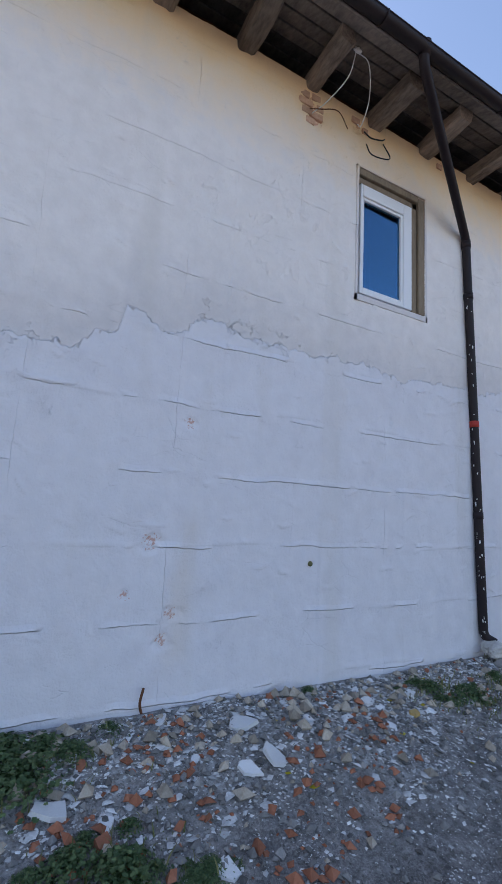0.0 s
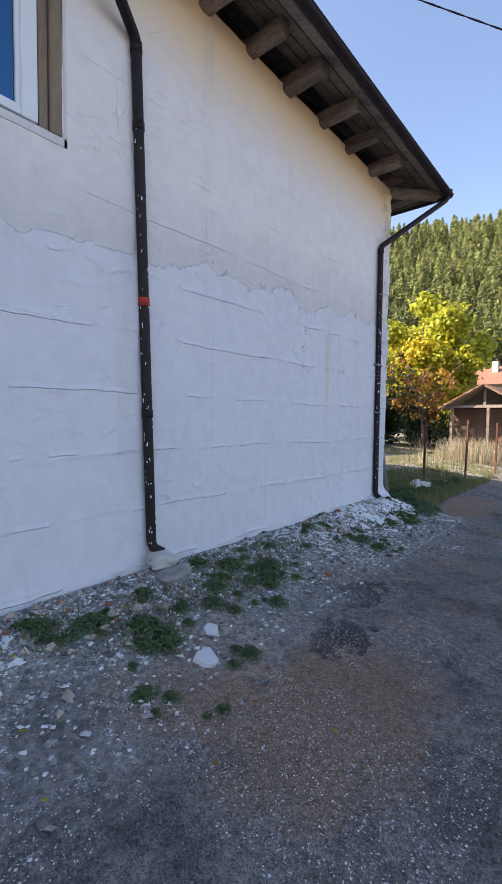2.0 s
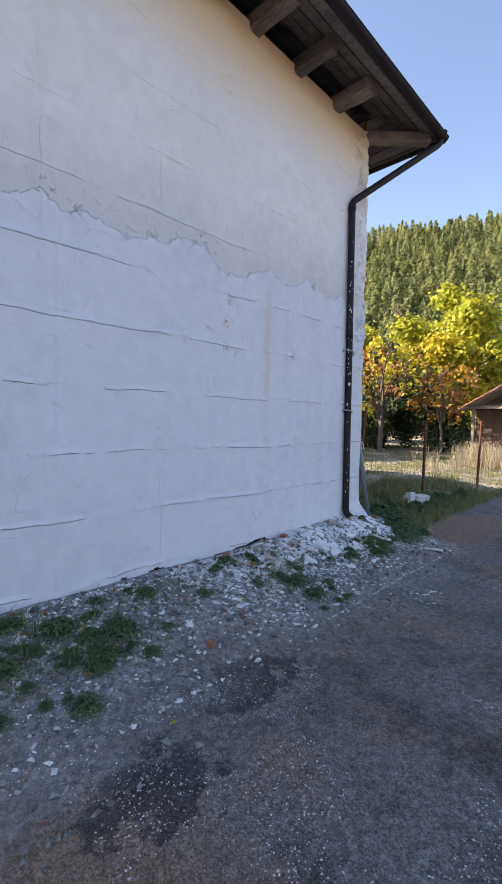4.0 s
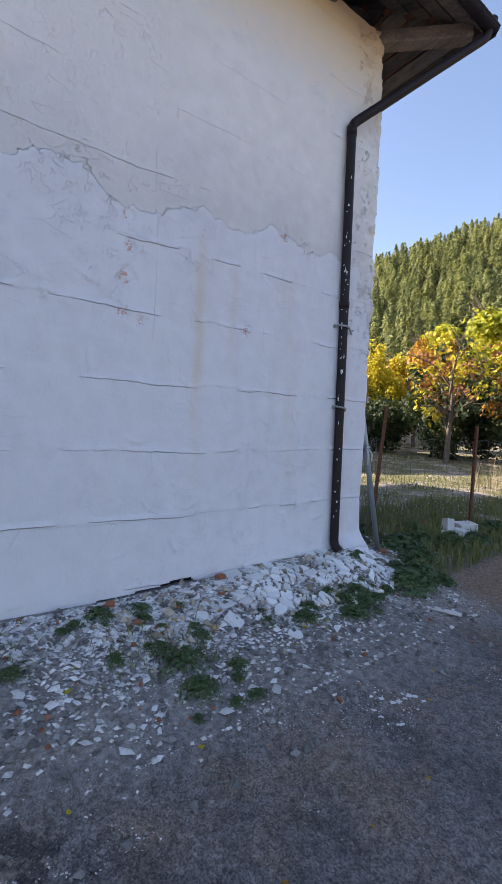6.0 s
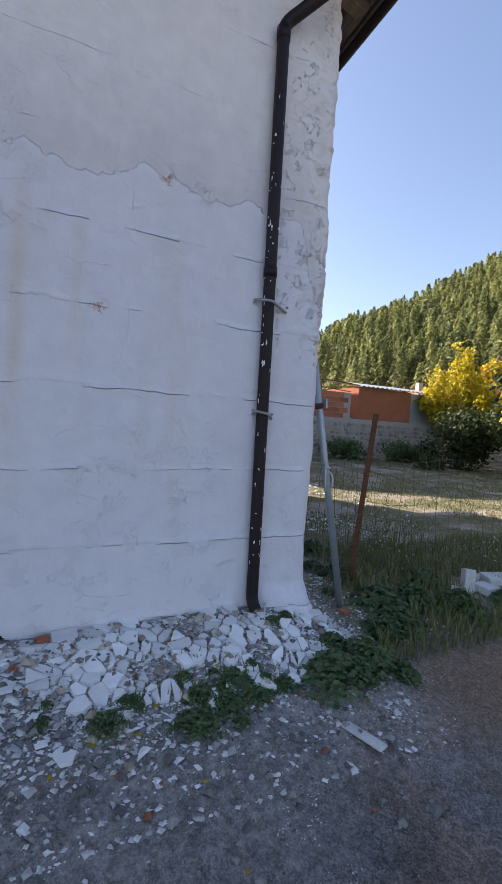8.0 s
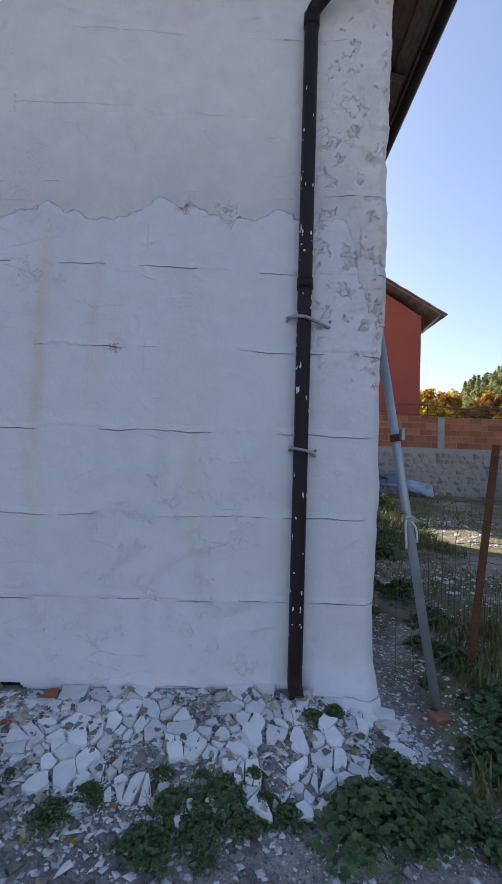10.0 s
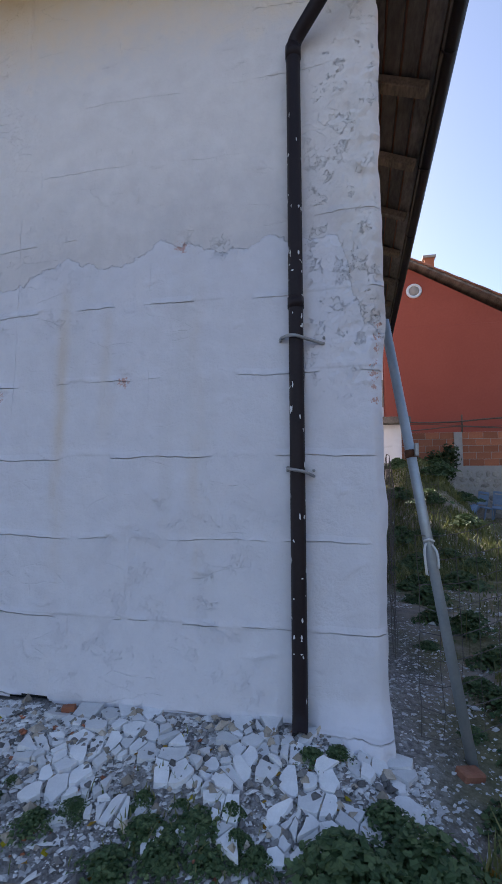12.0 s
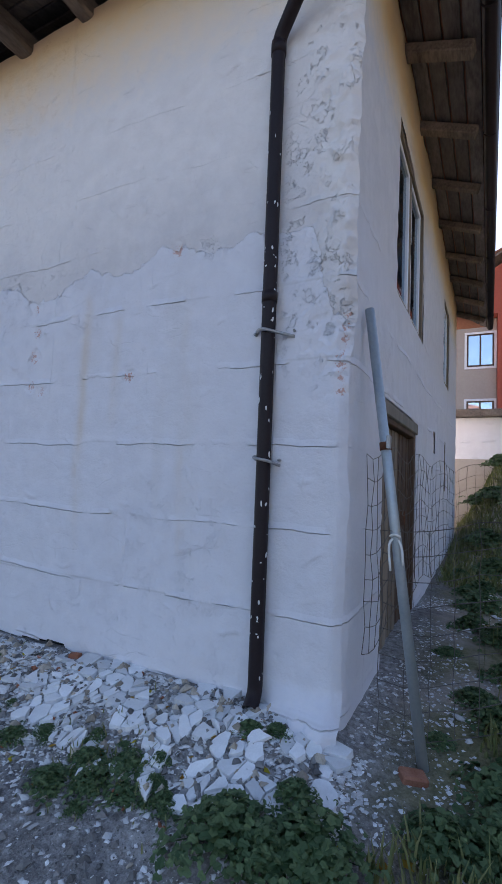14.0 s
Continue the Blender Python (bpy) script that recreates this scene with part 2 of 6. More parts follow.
def rounded(points, r=0.08, n=4):
    """A polyline with its inner corners rounded."""
    pts = [Vector(p) for p in points]
    out = [pts[0]]
    for a, b, c in zip(pts, pts[1:], pts[2:]):
        p, q = b + (a - b).normalized() * r, b + (c - b).normalized() * r
        out += [p.lerp(b, t / n).lerp(b.lerp(q, t / n), t / n) for t in range(n + 1)]
    return out + [pts[-1]]


def merged(name, chunks, material, parent=None, label="", smooth=False):
    """One mesh of many (vertices, faces) chunks."""
    verts, faces = [], []
    for v, f in chunks:
        o = len(verts)
        verts += list(v)
        faces += [tuple(i + o for i in g) for g in f]
    return link(name, verts, faces, material, parent, label, smooth)


def smooth01(a, b, v):
    t = np.clip((v - a) / (b - a), 0, 1)
    return t * t * (3 - 2 * t)


def wave_noise(x, y, seed, octaves=4, scale=1.0, gain=0.5):
    """Value noise in numpy, about -1 to 1."""
    rng = np.random.RandomState(seed)
    total = np.zeros(np.broadcast(x, y).shape)
    amp, size = 1.0, scale
    for _ in range(octaves):
        table = rng.uniform(-1, 1, (64, 64))
        u, v = x / size, y / size
        i, j = np.floor(u).astype(int), np.floor(v).astype(int)
        fu, fv = u - i, v - j
        fu, fv = fu * fu * (3 - 2 * fu), fv * fv * (3 - 2 * fv)
        g = lambda a, b: table[a % 64, b % 64]
        total = total + amp * ((g(i, j) * (1 - fu) + g(i + 1, j) * fu) * (1 - fv) + (g(i, j + 1) * (1 - fu) + g(i + 1, j + 1) * fu) * fv)
        amp, size = amp * gain, size * 0.5
    return total


def grid_faces(nx, ny):
    """Quads of a grid stored row by row, nx across."""
    i = np.arange((nx - 1) * (ny - 1))
    a = (i // (nx - 1)) * nx + i % (nx - 1)
    return np.stack([a, a + 1, a + 1 + nx, a + nx], 1)


# ---- the lie of the land ----
WALL_Y, CORNER_X, WALL_TOP = 3.18, 9.91, 5.44
WALL_W, WALL_N = -6.0, 12.6            # west end of the long wall, north end of the side wall
SKEW = 0.027                           # the side wall runs out a little: metres of x for each metre of y


def skewed(*obs):
    """Leans meshes near the east side along the turned side wall."""
    for ob in obs:
        for v in ob.data.vertices:
            if v.co.x > 8.5:
                v.co.x += SKEW * max(0.0, v.co.y - 3.18)


def skewed_all(root):
    skewed(*[o for o in [root, *root.children_recursive] if o.data])



def ground_z(x, y, fine=True):
    x, y = np.asarray(x, float), np.asarray(y, float)
    talus = -0.31 + 0.29 * smooth01(1.35, 3.15, y) + 0.05 * smooth01(7.0, 8.6, x) * smooth01(2.4, 3.1, y) * (1 - smooth01(9.5, 9.9, x))
    lot = -0.31 + 0.17 * smooth01(1.9, 3.6, y) + 0.10 * smooth01(3.0, 5.0, y) + 0.30 * smooth01(7, 18, y)
    k = smooth01(9.6, 10.6, x)
    z = talus * (1 - k) + lot * k
    bank = 1.95 * smooth01(8.5, 15.4, y) * smooth01(10.1, 11.4, x) * (1 - smooth01(11.9, 13.6, x)) * (1 - smooth01(18.1, 18.5, y))
    z = z + bank
    far = smooth01(18.15, 18.55, y) * smooth01(-4, 4, x)
    z = z + far * 2.0
    if fine:
        z = z + 0.018 * wave_noise(x, y, 3, 4, 0.9) * smooth01(1.0, 2.4, y) + 0.008 * wave_noise(x, y, 4, 3, 0.5)
    return z


def gz(x, y):
    return float(ground_z(np.array([x]), np.array([y]))[0])


def ground_material():
    m = Mat("worn_asphalt_and_dirt", 0.92, 0, 0.2)
    p = m.node("ShaderNodeNewGeometry").outputs["Position"]
    s = m.node("ShaderNodeSeparateXYZ", {0: p})
    x, y = s.outputs["X"], s.outputs["Y"]
    big, mid, fine, grit = m.noise(0.55, 5, 0.6), m.noise(3.0, 5, 0.65), m.noise(22, 5, 0.7), m.noise(110, 3, 0.7)
    asphalt = m.mix(m.ramp(fine, 0.35, 0.65), (0.14, 0.132, 0.128), (0.28, 0.264, 0.254))
    dirt = m.mix(m.ramp(fine, 0.3, 0.7), (0.21, 0.135, 0.09), (0.38, 0.265, 0.19))
    c = m.mix(m.ramp(m.math("ADD", big, m.math("MULTIPLY", m.math("SUBTRACT", mid, 0.5), 0.5)), 0.52, 0.70, 0, 0.6), asphalt, dirt)
    c = m.mix(m.ramp(m.noise(1.3, 8, 0.75), 0.50, 0.64, 0, 0.65), c, (0.055, 0.053, 0.055))
    for cx, cy, rx, ry in ((4.25, 1.1, 0.95, 0.65), (11.2, 2.1, 1.6, 0.5), (3.9, 1.9, 0.7, 0.5)):
        dx, dy = m.math("DIVIDE", m.math("SUBTRACT", x, cx), rx), m.math("DIVIDE", m.math("SUBTRACT", y, cy), ry)
        away = m.math("ADD", m.math("ADD", m.math("MULTIPLY", dx, dx), m.math("MULTIPLY", dy, dy)), m.math("MULTIPLY", m.math("SUBTRACT", mid, 0.5), 2.2))
        c = m.mix(m.ramp(away, 1.2, 0.4, 0, 0.85), c, dirt)
    tar = (0.045, 0.045, 0.05)
    for cx, cy, rx, ry in ((5.05, 1.46, 0.35, 0.22), (5.9, 1.7, 0.4, 0.2), (2.6, 2.0, 0.5, 0.3)):
        dx, dy = m.math("DIVIDE", m.math("SUBTRACT", x, cx), rx), m.math("DIVIDE", m.math("SUBTRACT", y, cy), ry)
        away = m.math("ADD", m.math("ADD", m.math("MULTIPLY", dx, dx), m.math("MULTIPLY", dy, dy)), m.math("MULTIPLY", m.math("SUBTRACT", m.noise(3.5, 7, 0.7), 0.5), 7.0))
        c = m.mix(m.ramp(away, 1.1, 0.7, 0, 0.75), c, tar)
    cell = m.voronoi(130, out="Color")
    c = m.mix(1.0, c, m.mix(m.ramp(cell, 0.2, 0.8), (0.62, 0.62, 0.62), (1.38, 1.38, 1.38)), "MULTIPLY")
    sp = m.voronoi(95, out="Distance")
    c = m.mix(m.math("MULTIPLY", m.ramp(sp, 0.22, 0.12), m.ramp(m.noise(16, 2), 0.45, 0.6)), c, (0.42, 0.42, 0.42))
    sp2 = m.voronoi(30, out="Distance")
    c = m.mix(m.math("MULTIPLY", m.ramp(sp2, 0.16, 0.10), m.ramp(m.noise(5, 2), 0.5, 0.6)), c, (0.40, 0.39, 0.38))
    # lime dust and mortar crumbs spread from the wall's foot
    wob = m.math("MULTIPLY", m.math("SUBTRACT", m.noise(1.6, 5, 0.65), 0.5), 2.2)
    heap = m.math("MULTIPLY", m.ramp(m.math("ADD", y, wob), 1.5, 2.5), m.ramp(m.math("ADD", x, m.math("MULTIPLY", y, 0.06)), 10.6, 10.1))
    dust = m.mix(m.ramp(fine, 0.35, 0.65), (0.22, 0.20, 0.185), (0.56, 0.545, 0.53))
    c = m.mix(m.math("MULTIPLY", heap, m.ramp(mid, 0.3, 0.6, 0.35, 1.0)), c, dust)
    # the grown-over lot
    grass = m.mix(m.ramp(fine, 0.3, 0.7), (0.13, 0.135, 0.065), (0.29, 0.26, 0.15))
    grass = m.mix(m.ramp(m.noise(0.9, 6, 0.65), 0.47, 0.60), grass, (0.42, 0.36, 0.30))
    lot = m.math("MULTIPLY", m.ramp(m.math("ADD", y, m.math("MULTIPLY", m.math("SUBTRACT", mid, 0.5), 1.5)), 2.5, 3.2), m.ramp(m.math("ADD", x, m.math("MULTIPLY", m.math("SUBTRACT", mid, 0.5), 0.8)), 10.0, 10.5))
    c = m.mix(lot, c, grass)
    h = m.math("ADD", m.math("MULTIPLY", fine, 0.7), m.math("MULTIPLY", m.math("ADD", grit, cell), 0.4))
    m.color(c).bump(h, 1.0, 0.03)
    return m.m


M_GROUND = ground_material()


def axis(marks):
    """Grid coordinates: (start, end, step) stretches, one after another."""
    out = []
    for a, b, s in marks:
        out += list(np.arange(a, b - 1e-6, s))
    return np.array(out + [marks[-1][1]])


def build_ground():
    xs = axis([(-400, -40, 60), (-40, -4, 6), (-4, 12.5, 0.06), (12.5, 24, 0.3), (24, 60, 3), (60, 600, 60)])
    ys = axis([(-400, -40, 60), (-40, -4, 6), (-4, -1, 0.3), (-1, 4.2, 0.06), (4.2, 16.8, 0.3), (16.8, 19, 0.2), (19, 60, 4), (60, 600, 60)])
    X, Y = np.meshgrid(xs, ys)
    Z = ground_z(X, Y)
    ob = link("ground", np.stack([X, Y, Z], -1).reshape(-1, 3), grid_faces(len(xs), len(ys)), M_GROUND, smooth=True)
    return tagged(ob, "worn asphalt road with dirt, crumbled mortar and rough grass", "ground", kind="structure")


build_ground()


# ---- the white house ----
def edge_height(x):
    """Height of the ragged upper edge of the newer paint."""
    return np.interp(x, [-6, 0.3, 0.56, 0.6, 1.1, 2.2, 4.4, 5.3, 6.7, 7.3, 8.0, 9.3, 9.66, 9.74, 9.8], [2.45, 2.47, 2.58, 2.81, 2.79, 2.77, 2.82, 2.95, 2.97, 2.89, 3.05, 3.02, 3.0, 2.6, 2.5])


def lip(g, width):
    """A ragged edge: a sharp step that dies away over the width."""
    return smooth01(-0.007, 0.004, g) * (1 - smooth01(0.0, width, g))


def wall_relief(u, z, seed, cracks=420):
    """Depth of the uneven plaster, outward, and how deep it is cracked: board joints, waves and ripped ridges."""
    d = 0.010 * wave_noise(u, z, seed, 4, 0.9) + 0.0035 * wave_noise(u, z, seed + 1, 3, 0.12)
    # mask of the grooves that are coloured darker, for their shade and grime
    dirt = np.zeros_like(d)
    rng = np.random.RandomState(seed + 5)
    # joints between insulation boards, one metre by half a metre
    for k in range(11):
        zj = 0.05 + 0.525 * k
        here = smooth01(0.05, 0.45, wave_noise(u, np.full_like(u, k * 7.3), seed + 9 + k, 3, 0.8)) * (1.0 if zj < 3.1 else 0.35)
        line = zj + 0.03 * wave_noise(u, np.full_like(u, k * 3.1), seed + 30 + k, 3, 0.9)
        g = z - line
        d = d + 0.004 * here * lip(g, 0.05) + 0.002 * np.exp(-(g / 0.03) ** 2)
        dirt = dirt + here * np.exp(-((g + 0.006) / 0.008) ** 2)
    for k in range(12):
        uj = u.min() + 0.35 + 0.98 * k
        here = smooth01(0.1, 0.6, wave_noise(np.full_like(u, k * 5.1), z, seed + 60 + k, 3, 0.7))
        g = u - uj - 0.012 * wave_noise(np.full_like(u, k * 2.1), z, seed + 80 + k, 3, 0.5)
        d = d + 0.006 * here * lip(g, 0.06)
    # short cracks and ripped trowel ridges
    for _ in range(cracks):
        cu, cz = rng.uniform(u.min(), u.max()), rng.uniform(0.3, 5.3)
        ln, an = rng.uniform(0.04, 0.20), rng.choice([rng.normal(0, 0.25), rng.normal(-0.7, 0.5), 1.5], p=[0.5, 0.35, 0.15])
        i0, i1 = np.searchsorted(u[0], cu - 0.35), np.searchsorted(u[0], cu + 0.35)
        j0, j1 = np.searchsorted(z[:, 0], cz - 0.35), np.searchsorted(z[:, 0], cz + 0.35)
        uu, zz = u[j0:j1, i0:i1], z[j0:j1, i0:i1]
        a, b = (uu - cu) * math.cos(an) + (zz - cz) * math.sin(an), -(uu - cu) * math.sin(an) + (zz - cz) * math.cos(an)
        b = b + 0.12 * ln * np.sin(a / ln * 3.0 + cu) + 0.008 * wave_noise(uu, zz, seed + 3, 2, 0.06)
        w = np.exp(-(a / (ln * 0.5)) ** 4) * rng.uniform(0.4, 1.0)
        d[j0:j1, i0:i1] += w * 0.011 * lip(b, rng.uniform(0.02, 0.05))
        dirt[j0:j1, i0:i1] += 0.9 * w * np.exp(-((b + 0.005) / 0.007) ** 2)
    return d, np.clip(dirt, 0, 1)


RED_SPOTS = [(7.10, 2.80, 0.05), (7.12, 2.58, 0.06), (7.10, 2.36, 0.07), (7.08, 2.10, 0.06), (7.22, 2.05, 0.05), (8.2, 2.13, 0.06), (8.6, 3.06, 0.08),
             (1.05, 0.45, 0.06), (0.76, 0.76, 0.05), (1.10, 0.62, 0.06), (0.92, 1.12, 0.08), (1.15, 2.0, 0.06), (9.885, 2.42, 0.035), (9.885, 2.34, 0.035), (9.885, 2.26, 0.035), (9.885, 2.18, 0.035), (9.885, 2.10, 0.035), (9.885, 2.02, 0.035), (9.885, 1.94, 0.035),
             (2.13, 5.28, 0.11), (2.22, 5.14, 0.08), (2.74, 5.34, 0.07), (4.0, 5.42, 0.05)]


def build_long_wall():
    step = 0.014
    xs = axis([(-0.9, 9.93, step)])
    zs = axis([(-0.35, 5.5, step)])
    X, Z = np.meshgrid(xs, zs)
    d, dirt = wall_relief(X, Z, 11)
    red = sum(np.exp(-(((X - a) / r) ** 2 + ((Z - b) / r) ** 2)) for a, b, r in RED_SPOTS)
    d = d - 0.012 * smooth01(0.35, 0.6, red + 0.35 * wave_noise(X, Z, 91, 3, 0.08))
    e = Z - edge_height(X) - 0.09 * wave_noise(X, Z * 0.6, 77, 5, 0.45, 0.6)
    d = d + 0.009 * (e < 0)
    d = d + smooth01(0.20, -0.08, Z) * smooth01(9.42, 9.52, X) * (0.13 + 0.05 * wave_noise(X, Z, 79, 4, 0.15, 0.6))
    # battered corner
    near = smooth01(9.45, 9.85, X)
    d = d + near * smooth01(1.7, 2.3, Z) * (0.020 * wave_noise(X, Z, 80, 5, 0.2, 0.7) + 0.014 * smooth01(0.1, 0.25, wave_noise(X, Z, 82, 4, 0.3, 0.6))) - 0.06 * smooth01(9.84, 9.95, X) ** 2
    XX = X + near * 0.02 * wave_noise(Z * 1.0, X * 0, 81, 4, 0.5)
    # hole for the window
    hole = (X > 2.755) & (X < 3.705) & (Z > 3.50) & (Z < 4.88)
    F = grid_faces(len(xs), len(zs))
    lift = smooth01(0.0, 0.3, wave_noise(X, X * 0, 131, 5, 0.5)) * (1 - smooth01(8.9, 9.1, X)) * smooth01(5.5, 6.2, X)
    rim = 0.03 * lift + 0.014 * wave_noise(X, Z * 0, 132, 4, 0.12)
    gone = (Z < ground_z(X, np.full_like(X, 3.14)) + rim) & (lift > 0.25)
    keep = (hole.reshape(-1)[F].sum(1) < 3) & (gone.reshape(-1)[F].sum(1) < 3)
    V = np.stack([XX, WALL_Y - d, Z], -1).reshape(-1, 3)
    ob = link("wall_south", V, F[keep], M_PLASTER, smooth=True)
    at = ob.data.attributes.new("edge", "FLOAT", "POINT")
    at.data.foreach_set("value", e.reshape(-1).astype(np.float32))
    rough = smooth01(9.38, 9.6, X) * smooth01(1.75, 2.3, Z) + 0.8 * np.exp(-((e - 0.04) / 0.09) ** 2) * smooth01(-0.3, 0.3, wave_noise(X, Z, 95, 3, 0.7))
    stain = sum(a * np.exp(-((X - u - 0.02 * wave_noise(Z, X * 0, 120 + i, 3, 0.4)) / w) ** 2) * smooth01(lo - 0.3, lo, Z) * (1 - smooth01(hi, hi + 0.2, Z))
                for i, (u, w, lo, hi, a) in enumerate(((7.73, 0.05, 0.9, 2.75, 1.0), (8.06, 0.05, 1.9, 2.5, 0.6), (8.74, 0.04, 1.0, 2.7, 0.5), (9.44, 0.03, 1.9, 2.7, 0.8), (1.15, 0.10, 0.4, 1.2, 0.5))))
    for key, field in (("dirt", dirt * 0.95), ("red", red), ("rough", rough), ("stain", stain)):
        ob.data.attributes.new(key, "FLOAT", "POINT").data.foreach_set("value", field.reshape(-1).astype(np.float32))
    tagged(ob, "white painted rough plaster wall with a ragged grey upper part", "wall", kind="structure")
    # masonry behind the plaster, with the opening through it
    bm = bmesh.new()
    y0, y1 = WALL_Y + 0.03, WALL_Y + 0.42
    box(bm, (WALL_W, y0, -0.5), (2.74, y1, 5.5)), box(bm, (3.72, y0, -0.5), (9.80, y1, 5.5))
    box(bm, (2.74, y0, -0.5), (3.72, y1, 3.49)), box(bm, (2.74, y0, 4.89), (3.72, y1, 5.5))
    part("masonry", bm, M_MORTAR, ob)
    # near-black strip added to paint the shade of the gap under the plaster
    boxed("damp_course", (5.4, WALL_Y + 0.022, -0.4), (9.3, WALL_Y + 0.029, 0.16), M_CABLEB, ob, 0, "black strip standing for the shade in the gap under the plaster")
    boxed("plaster_west", (WALL_W, WALL_Y - 0.005, -0.5), (-0.88, WALL_Y + 0.03, 5.5), M_PLASTER_SIDE, ob)
    bm = bmesh.new()
    for lo, hi in (((2.73, 3.17, 3.44), (2.757, 3.6, 4.9)), ((3.703, 3.17, 3.44), (3.73, 3.6, 4.9)), ((2.73, 3.17, 3.44), (3.73, 3.6, 3.502)), ((2.73, 3.17, 4.878), (3.73, 3.6, 4.9))):
        box(bm, lo, hi, 0.003)
    part("reveal", bm, M_PLASTER_SIDE, ob)
    return ob


SIDE_HOLES = [(4.62, 6.45, 3.12, 4.84), (4.22, 6.08, -0.3, 2.10), (9.3, 10.4, 3.25, 4.86), (7.75, 7.98, 1.85, 2.2), (9.6, 9.95, 1.25, 2.2)]


def build_side_wall():
    ys = axis([(WALL_Y + 0.02, 7.2, 0.03), (7.2, WALL_N, 0.06)])
    zs = axis([(-0.4, 5.9, 0.03)])
    Y, Z = np.meshgrid(ys, zs)
    d, dirt = wall_relief(Y, Z, 41, 60)
    d = d * 1.2
    d = d - 0.05 * (1 - smooth01(WALL_Y + 0.02, WALL_Y + 0.16, Y)) ** 2
    hole = np.zeros(Y.shape, bool)
    for a, b, lo, hi in SIDE_HOLES:
        hole |= (Y > a) & (Y < b) & (Z > lo) & (Z < hi)
    F = grid_faces(len(ys), len(zs))
    keep = hole.reshape(-1)[F].sum(1) < 3
    V = np.stack([CORNER_X + d, Y, Z], -1).reshape(-1, 3)
    ob = link("wall_east", V, F[keep], M_PLASTER_SIDE, smooth=True)
    tagged(ob, "white painted side wall with old wooden openings", "wall", kind="structure")
    bm = bmesh.new()
    for a, b, lo, hi in SIDE_HOLES:
        for q in (((9.5, a - 0.03, lo - 0.03), (9.90, a + 0.01, hi + 0.03)), ((9.5, b - 0.01, lo - 0.03), (9.90, b + 0.03, hi + 0.03)), ((9.5, a, hi - 0.01), (9.90, b, hi + 0.03)), ((9.5, a, lo - 0.03), (9.90, b, lo + 0.01))):
            box(bm, *q)
    part("reveal", bm, M_PLASTER_SIDE, ob)
    skewed_all(ob)
    return ob


long_wall = build_long_wall()
build_side_wall()
for i, (x, z, w) in enumerate([(2.06, 5.36, 0.12), (2.20, 5.37, 0.10), (2.08, 5.28, 0.16), (2.25, 5.27, 0.08), (2.10, 5.19, 0.12), (2.22, 5.18, 0.13), (2.14, 5.10, 0.10), (2.70, 5.38, 0.10), (2.83, 5.31, 0.07), (3.95, 5.40, 0.08)]):
    boxed("exposed_brick", (x - w / 2, WALL_Y - 0.009, z - 0.032), (x + w / 2, WALL_Y + 0.03, z + 0.032), M_BAREBRICK, long_wall, 0.004, m=Matrix.Rotation(0.0, 4, "Y"))
for nm, lo, hi in (("wall_north", (WALL_W, WALL_N, -0.5), (10.1, WALL_N + 0.3, 5.85)), ("wall_west", (WALL_W - 0.3, WALL_Y, -0.5), (WALL_W, WALL_N + 0.3, 5.5))):
    tagged(boxed(nm, lo, hi, M_PLASTER_SIDE), "plain white wall closing the house", "wall", kind="structure")
# unseen dark wall and panel, added so the openings look into unlit rooms
tagged(boxed("wall_inner", (9.2, 3.62, -0.4), (9.24, 12.5, 5.4), M_UNLIT), "added dark wall standing for the unlit rooms behind the openings", "wall", kind="structure")
tagged(boxed("ceiling", (WALL_W, 3.2, 5.45), (9.85, 12.6, 5.49), M_UNLIT), "added plain dark panel closing the unlit rooms from above", "ceiling", kind="structure")

# roof: a hipped roof with open eaves
EAVE_S, EAVE_E, EAVE_Z, PITCH = 2.45, 10.59, 5.52, math.tan(radians(21))


def rough_beam(name, y0, y1, half, z0, z1, m, parent, seed):
    """A hand-hewn beam along y: worn arrises, uneven faces, a split end."""
    V, F, n = [], [], 9
    ringed = [(-1, -0.72), (-0.72, -1), (0, -1.03), (0.72, -1), (1, -0.72), (1.02, 0), (1, 0.72), (0.72, 1), (-0.72, 1), (-1, 0.72), (-1.02, 0)]
    k = len(ringed)
    for i in range(n):
        t = i / (n - 1)
        for u, w in ringed:
            p = Vector((u * half, y0 + (y1 - y0) * t, (z0 + z1) / 2 + w * (z1 - z0) / 2))
            q = noise.noise(Vector((u * 1.3 + seed * 7.1, t * 4.0, w * 1.3)))
            p.x += 0.022 * q
            p.z += 0.016 * noise.noise(Vector((u * 1.7, t * 3.0 + seed * 3.3, w)))
            if i == 0:
                p.y += 0.03 * noise.noise(Vector((u * 2 + seed, 5.0, w * 2)))
            V.append(m @ p)
    for i in range(n - 1):
        for j in range(k):
            F.append((i * k + j, i * k + (j + 1) % k, (i + 1) * k + (j + 1) % k, (i + 1) * k + j))
    F += [tuple(reversed(range(k))), tuple(range((n - 1) * k, n * k))]
    return link(name, V, F, M_DARKWOOD, parent)


M_DUSTBOARD = simple("dusty_grey_boards", (0.06, 0.052, 0.05), (0.27, 0.235, 0.22), 0.9, scale=2.5, fine=30, stretch=(1, 0.25, 1), spread=0.4)


